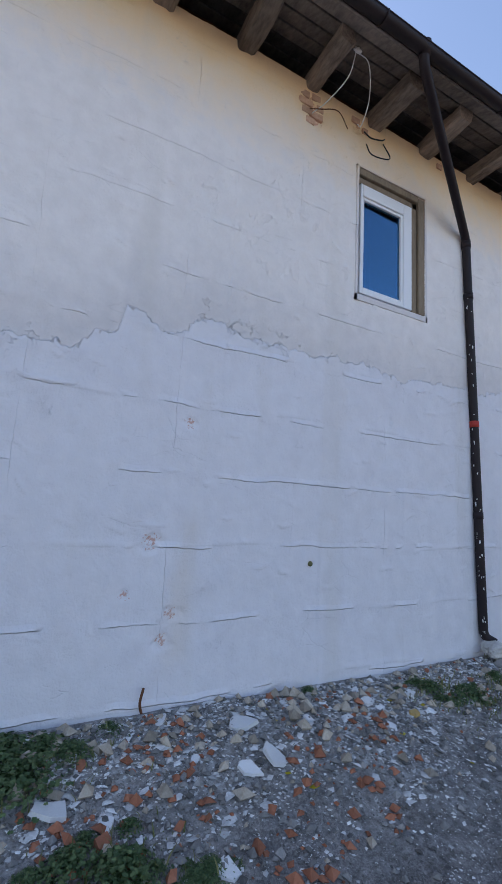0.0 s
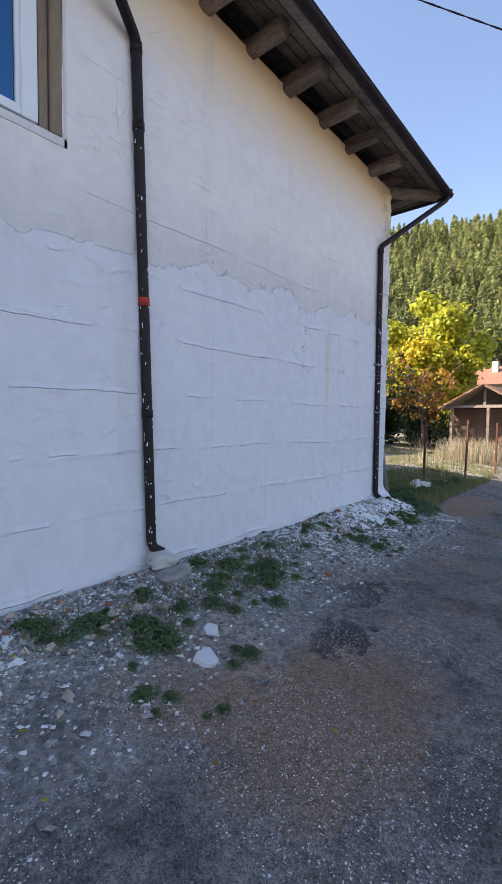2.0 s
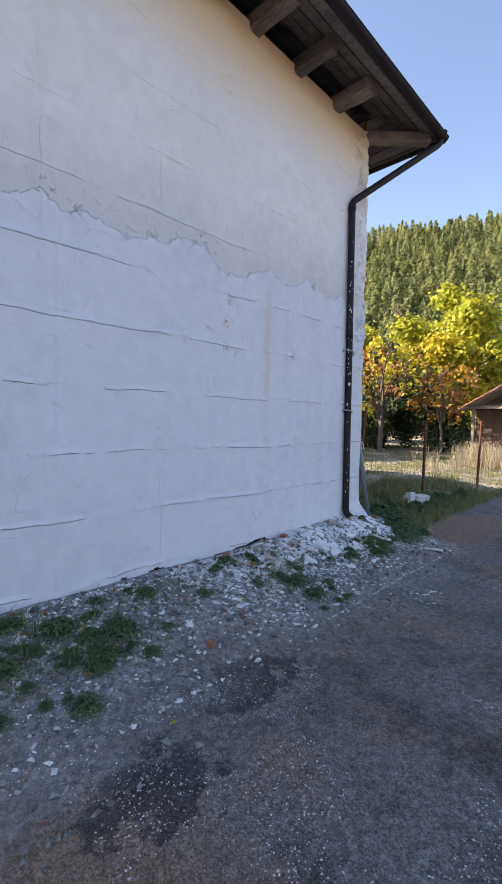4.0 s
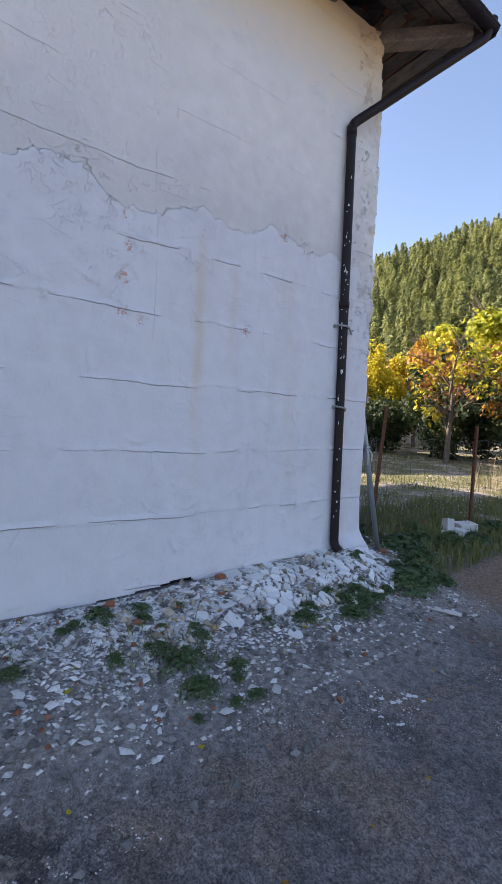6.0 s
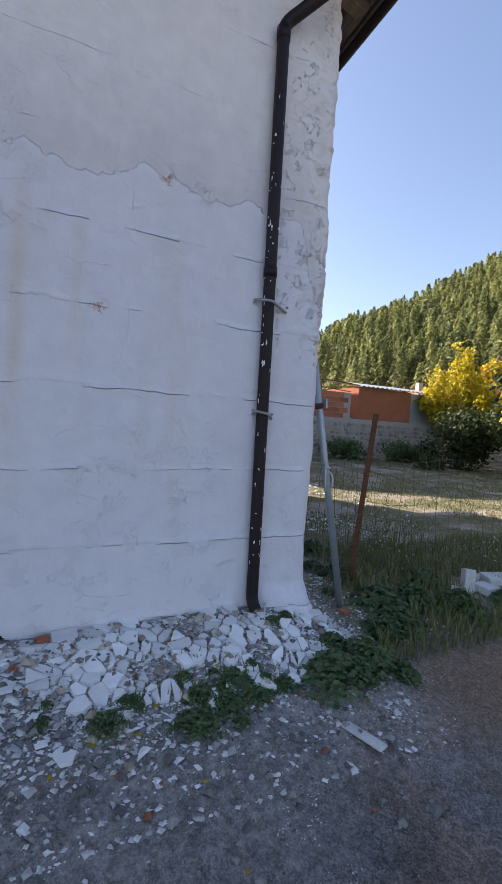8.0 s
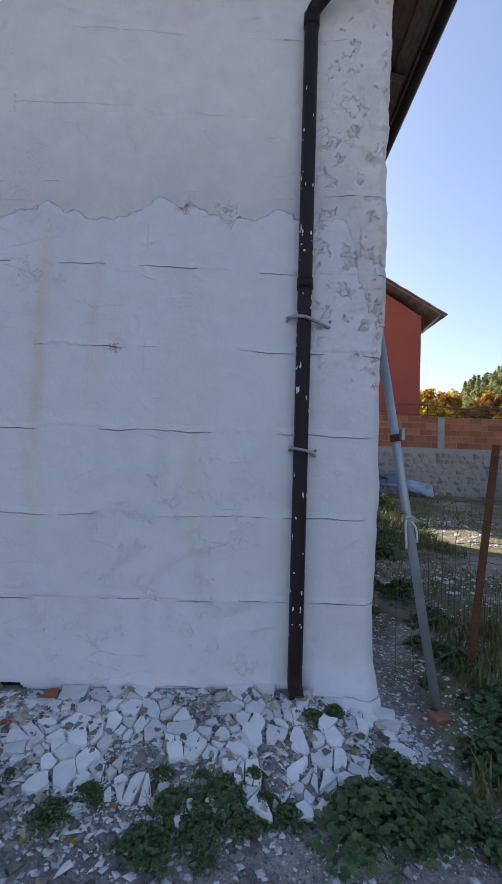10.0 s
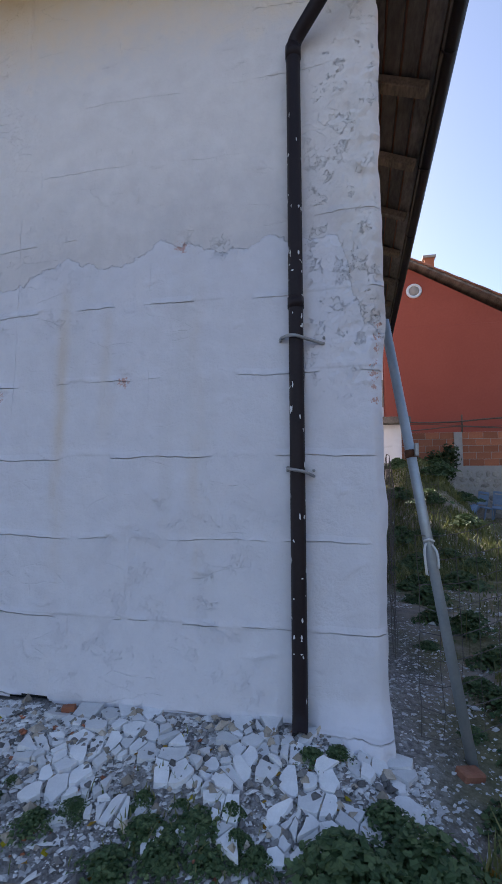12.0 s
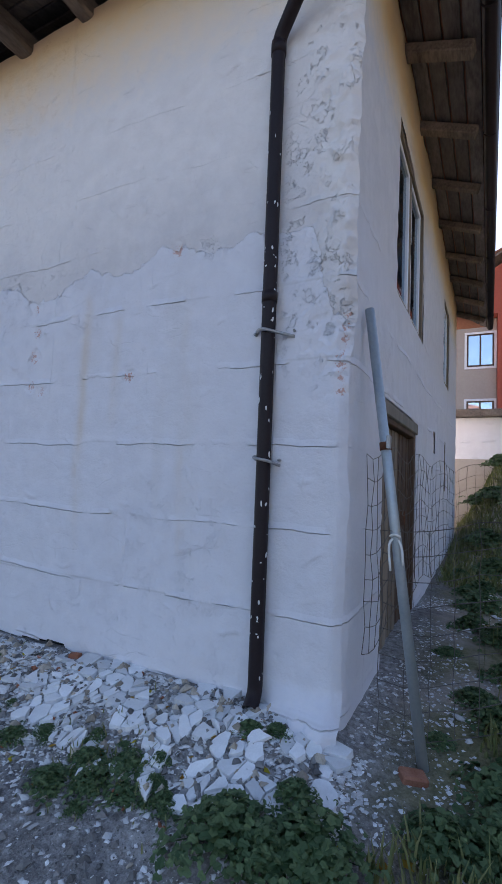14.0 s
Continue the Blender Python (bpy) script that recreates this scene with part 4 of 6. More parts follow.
def rock(name, at, size, material, label, seed, category="stone", turn=0.0, rough=0.22):
    bm = bmesh.new()
    bmesh.ops.create_icosphere(bm, subdivisions=3, radius=1)
    off = Vector((seed * 3.7, seed * 1.3, seed * 2.1))
    for v in bm.verts:
        n = v.co.normalized()
        f = 1 + rough * noise.noise(n * 1.3 + off) * 2 + rough * 0.4 * noise.noise(n * 4 + off)
        q = max(abs(n.x), abs(n.y), abs(n.z))
        v.co = n * f * (0.65 + 0.35 / q * 0.75)
    m = Matrix.Translation(at) @ Matrix.Rotation(turn, 4, "Z") @ Matrix.Diagonal((*size, 1))
    bmesh.ops.transform(bm, matrix=m, verts=bm.verts)
    return tagged(part(name, bm, material, smooth=False), label, category)


M_PALEROCK = simple("pale_rock", (0.36, 0.34, 0.32), (0.62, 0.60, 0.57), 0.9, scale=7, fine=40, bump=0.6)
rock("rock", (4.57, 2.90, -0.03), (0.20, 0.13, 0.085), M_ROCK, "grey field stone at the foot of the downpipe", 1, turn=0.3)
rock("rock", (4.52, 3.02, 0.10), (0.15, 0.11, 0.075), M_PALEROCK, "whitewashed stone under the downpipe outlet", 2, turn=-0.2)
for i, (x, y, sx, sy, sz, ry, rz) in enumerate([(11.75, 3.18, 0.12, 0.07, 0.035, 0.5, 0.4), (11.98, 3.30, 0.08, 0.05, 0.12, 0.25, 1.0), (12.15, 3.22, 0.13, 0.09, 0.04, 0.1, 0.2), (12.45, 3.30, 0.16, 0.10, 0.06, 0.0, -0.3), (12.3, 3.5, 0.10, 0.07, 0.04, 0.2, 0.7)]):
    m = Matrix.Translation((x, y, gz(x, y) + sz * 0.75)) @ Euler((0.1, ry, rz)).to_matrix().to_4x4()
    ob = boxed("broken_block", (-sx, -sy, -sz), (sx, sy, sz), M_WHITESTONE, None, 0.006, m=m)
    tagged(ob, "broken white building block lying in grass", "block", "broken blocks")
M_FRAG0 = simple("old_brick", (0.24, 0.09, 0.05), (0.36, 0.17, 0.11), 0.9, scale=12, fine=80, bump=0.5)
m = Matrix.Translation((10.32, 3.17, gz(10.32, 3.17) + 0.02)) @ Euler((0.1, 0.15, 0.5)).to_matrix().to_4x4()
tagged(boxed("broken_brick", (-0.07, -0.045, -0.03), (0.07, 0.045, 0.02), M_FRAG0, None, 0.01, m=m), "broken red brick at the foot of the pole", "brick")



# ---- rubble at the foot of the wall ----
M_FLAKE = simple("white_plaster_flake", (0.66, 0.66, 0.66), (0.80, 0.80, 0.80), 0.85, scale=14, fine=90, bump=0.3, spread=0.22)
M_FLAKES = simple("plaster_crumbs", (0.52, 0.51, 0.50), (0.80, 0.80, 0.79), 0.9, scale=14, fine=90, bump=0.3, spread=0.35, island=True)
M_FRAG = simple("brick_fragment", (0.27, 0.095, 0.05), (0.40, 0.17, 0.10), 0.9, scale=14, fine=90, bump=0.5, spread=0.35, island=True)
M_GRIT = simple("grey_grit", (0.13, 0.125, 0.12), (0.30, 0.29, 0.28), 0.9, scale=14, fine=90, bump=0.3, spread=0.5, island=True)
M_OCHRE = simple("yellow_fragment", (0.42, 0.27, 0.09), (0.52, 0.38, 0.16), 0.9, scale=14, fine=90, bump=0.3)


M_BEIGE = simple("beige_stone", (0.30, 0.25, 0.19), (0.52, 0.46, 0.38), 0.9, scale=14, fine=90, bump=0.4, spread=0.4, island=True)


def slab_mesh(name, seed, material, n=6, thick=0.16, uneven=0.35):
    """A flat broken piece, one unit in radius."""
    rng = random.Random(seed)
    low, top = [], []
    for k in range(n):
        a = 2 * math.pi * (k + rng.uniform(-0.3, 0.3)) / n
        r = 1 - rng.random() * uneven
        low.append((r * math.cos(a), r * math.sin(a), -thick))
        top.append((r * 0.93 * math.cos(a), r * 0.93 * math.sin(a), thick * (1 + rng.uniform(-0.3, 0.3))))
    faces = [tuple(reversed(range(n))), tuple(range(n, 2 * n))] + [(k, (k + 1) % n, (k + 1) % n + n, k + n) for k in range(n)]
    me = bpy.data.meshes.new(name)
    me.from_pydata(low + top, [], faces)
    me.materials.append(material)
    return me


def slope_turn(x, y, rng, jitter):
    e = 0.08
    dx, dy = (gz(x + e, y) - gz(x - e, y)) / (2 * e), (gz(x, y + e) - gz(x, y - e)) / (2 * e)
    n = Vector((-dx + rng.gauss(0, jitter), -dy + rng.gauss(0, jitter), 1)).normalized()
    return n.to_track_quat("Z", "Y").to_matrix().to_4x4() @ Matrix.Rotation(rng.uniform(0, 6.3), 4, "Z")


def chip_field(name, n, place, size, material, label, seed, category="rubble", flat=0.5, lift=0.3):
    """Many small chips in one mesh, strewn where place() says."""
    rng = np.random.RandomState(seed)
    x, y = place(rng, n)
    n = len(x)
    z = ground_z(x, y)
    s = size[0] + (size[1] - size[0]) * rng.random(n) ** 2.2
    base = np.array([(1, 0, 0), (0.2, 0.9, 0.1), (-0.9, 0.3, 0), (-0.3, -0.85, 0.1), (0.15, 0.05, 1), (0, 0, -0.8)])
    V = base[None] * (1 + rng.uniform(-0.35, 0.35, (n, 6, 3)))
    V[:, :, 2] *= flat
    a = rng.uniform(0, 6.3, n)
    t = rng.normal(0, 0.25, n)
    X = V[:, :, 0] * np.cos(a)[:, None] - V[:, :, 1] * np.sin(a)[:, None]
    Y = V[:, :, 0] * np.sin(a)[:, None] + V[:, :, 1] * np.cos(a)[:, None]
    Z = V[:, :, 2] + X * t[:, None]
    P = np.stack([X, Y, Z], -1) * s[:, None, None] + np.stack([x, y, z + s * flat * lift], -1)[:, None]
    f = np.array([(0, 1, 4), (1, 2, 4), (2, 3, 4), (3, 0, 4), (1, 0, 5), (2, 1, 5), (3, 2, 5), (0, 3, 5)])
    F = (f[None] + 6 * np.arange(n)[:, None, None]).reshape(-1, 3)
    return tagged(link(name, P.reshape(-1, 3), F.tolist(), material), label, category, kind="stuff")


def near_wall(x0, x1, y_lo, spread=0.8, top=3.13):
    def place(rng, n):
        return rng.uniform(x0, x1, n), top - np.abs(rng.normal(0, spread, n)).clip(0, top - y_lo)
    return place


def over(x0, x1, y0, y1, seed=0, thr=-0.2, size=0.5):
    def place(rng, n):
        x, y = rng.uniform(x0, x1, n * 2), rng.uniform(y0, y1, n * 2)
        k = wave_noise(x, y, seed + 50, 3, size) > thr
        return x[k][:n], y[k][:n]
    return place


def clipped(poly, p, n):
    """The part of a flat polygon behind the line through p with normal n."""
    out = []
    for a, b in zip(poly, poly[1:] + poly[:1]):
        da, db = (a[0] - p[0]) * n[0] + (a[1] - p[1]) * n[1], (b[0] - p[0]) * n[0] + (b[1] - p[1]) * n[1]
        if da <= 0:
            out.append(a)
        if da * db < 0:
            t = da / (da - db)
            out.append((a[0] + (b[0] - a[0]) * t, a[1] + (b[1] - a[1]) * t))
    return out


def shards(parent, x0, x1, y0, y1, count, seed):
    """A fallen sheet of plaster, cracked into plates that lie edge to edge with gaps."""
    rng = random.Random(seed)
    sites = []
    for _ in range(count * 60):
        if len(sites) >= count:
            break
        x, y = rng.uniform(x0, x1), rng.uniform(y0, y1)
        near = (0.028 + 0.085 * max(0.0, 0.35 + noise.noise(Vector((x * 4.3, y * 5.0, 2.0 + seed))))) * (0.7 if y < 2.5 else 1.0)
        if all((x - a) ** 2 + (y - b) ** 2 > near ** 2 for a, b in sites):
            sites.append((x, y))
    for x, y in sites:
        hole = noise.noise(Vector((x * 3.1, y * 3.7, seed)))
        if hole > 0.02 + 0.3 * rng.random() or y < 2.34 + 0.3 * rng.random() * abs(math.sin(x * 4)):
            continue
        reach = 0.085
        poly = [(x - reach, y - reach), (x + reach, y - reach), (x + reach, y + reach), (x - reach, y + reach)]
        gap = rng.uniform(0.001, 0.005) + 0.018 * rng.random() ** 3
        for a, b in sites:
            d = math.hypot(a - x, b - y)
            if 0 < d < 2 * reach * 1.45:
                n = ((a - x) / d, (b - y) / d)
                poly = clipped(poly, (x + n[0] * (d / 2 - gap), y + n[1] * (d / 2 - gap)), n)
        if len(poly) < 3:
            continue
        edge = []
        for a, b in zip(poly, poly[1:] + poly[:1]):
            edge.append(a)
            if math.hypot(a[0] - b[0], a[1] - b[1]) > 0.05:
                t = rng.uniform(0.35, 0.65)
                edge.append((a[0] + (b[0] - a[0]) * t + rng.uniform(-0.006, 0.006), a[1] + (b[1] - a[1]) * t + rng.uniform(-0.006, 0.006)))
        turn, tx, ty = rng.gauss(0, 0.14), rng.gauss(0, 0.09), rng.gauss(0, 0.09)
        thick, lift, n = rng.uniform(0.010, 0.022), rng.uniform(0.0, 0.012), len(edge)
        low, top = [], []
        for a, b in edge:
            u, v = (a - x) * math.cos(turn) - (b - y) * math.sin(turn), (a - x) * math.sin(turn) + (b - y) * math.cos(turn)
            z = gz(x + u, min(3.12, y + v)) - gz(x, y) + lift + u * tx + v * ty
            low.append((u, v, z - 0.03))
            top.append((u * 0.97, v * 0.97, z + thick))
        me = bpy.data.meshes.new("plaster_flake")
        me.from_pydata(low + top, [], [tuple(range(n, 2 * n))] + [(k, (k + 1) % n, (k + 1) % n + n, k + n) for k in range(n)])
        me.materials.append(M_FLAKE)
        ob = new("plaster_flake", me)
        ob.parent, ob.location = parent, (x, y, gz(x, y))


def build_rubble():
    rng = random.Random(21)
    heap = empty("rubble_heap", "broken white plaster flakes and brick bits heaped along the wall", "rubble")
    flakes = [slab_mesh("plaster_flake", k, M_FLAKE, 5 + k % 3, 0.10, 0.45) for k in range(9)]
    frags = [slab_mesh("brick_fragment", 40 + k, M_FRAG, 5, 0.4, 0.35) for k in range(5)]
    ochre = [slab_mesh("yellow_fragment", 60 + k, M_OCHRE, 5, 0.35, 0.35) for k in range(3)]
    shards(heap, 7.9, 10.02, 2.32, 3.10, 235, 17)
    placed, count = [], 0
    for _ in range(9000):
        if count >= 95:
            break
        zone = rng.random()
        if zone < 0.40:
            x, y, r = rng.uniform(6.9, 8.2), 3.10 - abs(rng.gauss(0, 0.34)), 0.03 + 0.08 * rng.random() ** 2.0
        elif zone < 0.85:
            x, y, r = rng.uniform(-0.3, 3.2), 3.08 - abs(rng.gauss(0, 0.5)), 0.025 + 0.06 * rng.random() ** 2.2
        else:
            x, y, r = rng.uniform(3.2, 6.9), 3.05 - abs(rng.gauss(0, 0.5)), 0.025 + 0.05 * rng.random() ** 2
        if y < 1.9 or any((x - a) ** 2 + (y - b) ** 2 < (0.62 * (r + c)) ** 2 for a, b, c in placed):
            continue
        placed.append((x, y, r))
        kind = rng.random()
        me = rng.choice(flakes) if kind < 0.62 else rng.choice(frags) if kind < 0.93 else rng.choice(ochre)
        if me not in flakes:
            r *= 0.7
        ob = new(me.name, me)
        ob.parent = heap
        ob.matrix_basis = Matrix.Translation((x, y, gz(x, y) + r * 0.08)) @ slope_turn(x, y, rng, 0.14) @ Matrix.Diagonal((r, r * rng.uniform(0.7, 1.1), r * rng.uniform(0.7, 1.3), 1))
        count += 1
    chip_field("plaster_crumbs", 7500, near_wall(6.7, 10.1, 1.8, 0.55), (0.004, 0.026), M_FLAKES, "small white plaster crumbs strewn along the wall foot", 1, flat=0.3)
    chip_field("plaster_crumbs", 9000, near_wall(-0.9, 3.6, 1.5, 0.65), (0.003, 0.019), M_FLAKES, "small white plaster crumbs strewn along the wall foot", 2, flat=0.35)
    chip_field("plaster_crumbs", 4200, over(9.95, 11.2, 2.7, 8.5, 12, 0.0, 0.6), (0.003, 0.021), M_FLAKES, "white plaster crumbs along the side wall", 13, flat=0.35)
    chip_field("plaster_crumbs", 3200, near_wall(3.4, 6.9, 1.8, 0.6), (0.005, 0.026), M_FLAKES, "small white plaster crumbs among the weeds", 3)
    for x, y, r, sd in ((4.02, 1.95, 0.16, 3), (4.25, 2.12, 0.09, 5), (1.52, 2.80, 0.13, 6), (1.58, 2.50, 0.12, 7), (1.40, 2.45, 0.10, 2), (0.36, 2.50, 0.12, 8), (9.55, 2.86, 0.09, 1)):
        me = slab_mesh("plaster_slab", 300 + sd, M_FLAKE, 7, 0.09, 0.5)
        ob = new("plaster_slab", me)
        ob.matrix_basis = Matrix.Translation((x, y, gz(x, y) + 0.02)) @ slope_turn(x, y, rng, 0.1) @ Matrix.Diagonal((r, r * 0.75, r, 1))
        tagged(ob, "large broken slab of white plaster on the ground", "plaster slab", "plaster slabs")
    chip_field("fallen_leaves", 46, near_wall(-0.3, 10.2, 1.7, 0.6, 3.0), (0.015, 0.035), M_YELLOW, "yellow fallen leaves on the rubble", 18, "leaves", 0.12, 1.5)
    chip_field("fallen_leaves", 30, near_wall(8.0, 10.4, 2.2, 0.45, 2.95), (0.015, 0.035), M_AMBER, "amber fallen leaves on the rubble", 19, "leaves", 0.12, 2.0)
    chip_field("fallen_leaves", 14, over(2.0, 9.5, 0.6, 2.0, 21, -0.5), (0.012, 0.028), M_AMBER, "amber fallen leaves on the road", 20, "leaves", 0.12, 1.0)
    chip_field("beige_stones", 420, near_wall(-0.8, 4.2, 1.9, 0.5), (0.015, 0.065), M_BEIGE, "beige stones and mortar lumps in the rubble", 16, flat=0.75)
    chip_field("beige_stones", 260, near_wall(6.8, 9.9, 2.1, 0.45), (0.012, 0.05), M_BEIGE, "beige stones and mortar lumps in the rubble", 17, flat=0.75)
    chip_field("thin_flakes", 800, near_wall(6.8, 10.1, 2.0, 0.42), (0.012, 0.045), M_FLAKES, "thin white plaster flakes over the heap", 14, flat=0.16)
    chip_field("thin_flakes", 1500, near_wall(6.3, 8.4, 1.9, 0.45), (0.01, 0.05), M_FLAKES, "thin white plaster flakes over the heap", 24, flat=0.18)
    chip_field("plaster_crumbs", 5000, near_wall(6.3, 8.6, 1.7, 0.5), (0.003, 0.018), M_FLAKES, "fine white plaster crumbs on the heap", 25, flat=0.4)
    chip_field("thin_flakes", 500, near_wall(-0.5, 3.2, 1.9, 0.55), (0.015, 0.05), M_FLAKES, "thin white plaster flakes over the heap", 15, flat=0.2)
    chip_field("brick_crumbs", 380, over(-0.9, 2.6, 1.7, 3.1, 9, 0.05, 0.5), (0.010, 0.050), M_FRAG, "red brick crumbs in the rubble", 4, flat=0.7)
    chip_field("brick_crumbs", 260, near_wall(3.0, 9.6, 1.6, 0.7), (0.008, 0.028), M_FRAG, "red brick crumbs in the rubble", 5, flat=0.7)
    chip_field("grey_crumbs", 6500, near_wall(-0.9, 9.9, 1.5, 0.75), (0.006, 0.035), M_GRIT, "grey mortar crumbs in the rubble", 6, flat=0.7)
    chip_field("gravel", 30000, over(-0.8, 10.6, 0.2, 2.6, 1, -0.15), (0.002, 0.008), M_GRIT, "fine grey gravel lying on the worn road", 7, "gravel", 0.7)
    chip_field("pale_gravel", 30000, over(-0.8, 10.6, 0.2, 2.7, 2, 0.05), (0.0015, 0.007), M_FLAKES, "pale mortar grit lying on the worn road", 8, "gravel", 0.6)
    chip_field("lot_rubble", 1500, over(10.2, 14.5, 3.6, 12.0, 3, 0.15, 1.5), (0.01, 0.06), M_FLAKES, "white rubble crumbs in the grass of the lot", 9)
    chip_field("lot_rubble", 700, over(10.1, 12.5, 3.4, 8.0, 5, 0.0, 1.5), (0.01, 0.05), M_FRAG, "red brick crumbs in the grass of the lot", 10)


# ---- plants ----
def leaf_material(name, a, b, rough=0.55, trans=0.25, patch=0.0):
    m = Mat(name, rough, 0, 0.3)
    r = m.random(True)
    c = m.mix(r, a, b)
    c = m.mix(m.ramp(m.noise(30, 3), 0.3, 0.7, 0, 0.35), c, tuple(v * 0.6 for v in a))
    if patch:
        c = m.mix(m.ramp(m.noise(patch, 2), 0.35, 0.65), m.mix(1.0, c, (0.62, 0.68, 0.72), "MULTIPLY"), m.mix(1.0, c, (1.3, 1.25, 1.1), "MULTIPLY"))
    m.color(c)
    thin = m.node("ShaderNodeBsdfTranslucent", {"Color": c})
    mixer = m.node("ShaderNodeMixShader", {0: trans})
    out = m.t.nodes["Material Output"]
    m.t.links.new(m.b.outputs[0], mixer.inputs[1])
    m.t.links.new(thin.outputs[0], mixer.inputs[2])
    m.t.links.new(mixer.outputs[0], out.inputs["Surface"])
    return m.m


M_WEED = leaf_material("weed_leaf", (0.05, 0.10, 0.04), (0.17, 0.235, 0.10))
M_GRASS = leaf_material("grass_blade", (0.12, 0.15, 0.045), (0.30, 0.29, 0.12))
M_DRY = leaf_material("dry_grass", (0.30, 0.25, 0.15), (0.44, 0.38, 0.25))
M_WALNUT = leaf_material("walnut_leaf", (0.30, 0.34, 0.03), (0.60, 0.56, 0.05), trans=0.45)
M_YELLOW = leaf_material("yellow_leaf", (0.48, 0.39, 0.02), (0.68, 0.58, 0.05), trans=0.4)
M_AMBER = leaf_material("amber_leaf", (0.34, 0.17, 0.02), (0.58, 0.36, 0.05), trans=0.4)
M_DARKLEAF = leaf_material("dark_bush_leaf", (0.03, 0.05, 0.018), (0.075, 0.10, 0.035))
M_PINE = leaf_material("pine_needles", (0.15, 0.175, 0.065), (0.34, 0.365, 0.14), trans=0.4, patch=0.16)
M_RUSTLEAF = leaf_material("russet_leaf", (0.22, 0.09, 0.03), (0.40, 0.20, 0.06), trans=0.3)
M_BARK = simple("bark", (0.09, 0.065, 0.05), (0.19, 0.15, 0.12), 0.9, scale=8, fine=60, bump=0.6)
M_WHITEFLOWER = leaf_material("white_flower", (0.62, 0.62, 0.58), (0.78, 0.78, 0.74))


def leaf_cloud(P, N, size, rng, long=1.6):
    """Folded leaves at points P facing N: each two triangles of four corners."""
    n = len(P)
    N = N / np.linalg.norm(N, axis=1, keepdims=True).clip(1e-6)
    T = np.cross(N, rng.normal(0, 1, (n, 3)))
    T /= np.linalg.norm(T, axis=1, keepdims=True).clip(1e-6)
    B = np.cross(N, T)
    s = size * rng.uniform(0.6, 1.3, (n, 1))
    V = np.stack([P - T * s * long * 0.5, P + B * s * 0.5 + N * s * 0.12, P + T * s * long * 0.5, P - B * s * 0.5 + N * s * 0.12], 1)
    F = np.array([(0, 1, 2), (0, 2, 3)])[None] + 4 * np.arange(n)[:, None, None]
    return V.reshape(-1, 3), F.reshape(-1, 3)


def lobed_leaves(P, N, size, rng):
    """Roundish leaves of three lobes, cupped about the midrib."""
    n = len(P)
    N = N / np.linalg.norm(N, axis=1, keepdims=True).clip(1e-6)
    T = np.cross(N, rng.normal(0, 1, (n, 3)))
    T /= np.linalg.norm(T, axis=1, keepdims=True).clip(1e-6)
    B = np.cross(N, T)
    s = (size * rng.uniform(0.55, 1.35, (n, 1)))[:, None]
    shape = np.array([(-0.6, 0, 0), (-0.25, 0.55, 0.12), (0.12, 0.32, 0.05), (0.35, 0.5, 0.05), (0.75, 0, -0.18), (0.35, -0.5, 0.05), (0.12, -0.32, 0.05), (-0.25, -0.55, 0.12)])
    V = P[:, None] + s * (shape[None, :, :1] * T[:, None] + shape[None, :, 1:2] * B[:, None] + shape[None, :, 2:] * N[:, None])
    F = np.array([(0, 1, 2), (0, 2, 4), (2, 3, 4), (0, 4, 6), (4, 5, 6), (0, 6, 7)])[None] + 8 * np.arange(n)[:, None, None]
    return V.reshape(-1, 3), F.reshape(-1, 3)


def weed_mesh(name, seed, leaves, radius, height, leaf):
    rng = np.random.RandomState(seed)
    lobes = rng.normal(0, 0.30, (7, 2))
    c = lobes[rng.randint(0, 7, leaves)] + rng.normal(0, 0.36, (leaves, 2))
    r = np.hypot(c[:, 0], c[:, 1])
    h = height * np.exp(-(r / 0.9) ** 2) * rng.random(leaves) ** 0.6
    P = np.stack([c[:, 0] * radius, c[:, 1] * radius, h + 0.01], 1)
    N = np.stack([c[:, 0] * 0.7 + rng.normal(0, 0.5, leaves), c[:, 1] * 0.7 + rng.normal(0, 0.5, leaves), np.full(leaves, 0.9)], 1)
    V, F = lobed_leaves(P, N, leaf, rng)
    V, F = V.tolist(), F.tolist()
    for p in P[rng.randint(0, leaves, 30)]:
        sv, sf = tube_data([(0, 0, 0), (p[0] * 0.5, p[1] * 0.5, p[2] * 0.7 + 0.01), tuple(p)], 0.0025, 3, False)
        o = len(V)
        V += [tuple(q) for q in sv]
        F += [tuple(i + o for i in g) for g in sf]
    me = bpy.data.meshes.new(name)
    me.from_pydata(V, [], F)
    me.materials.append(M_WEED)
    return me


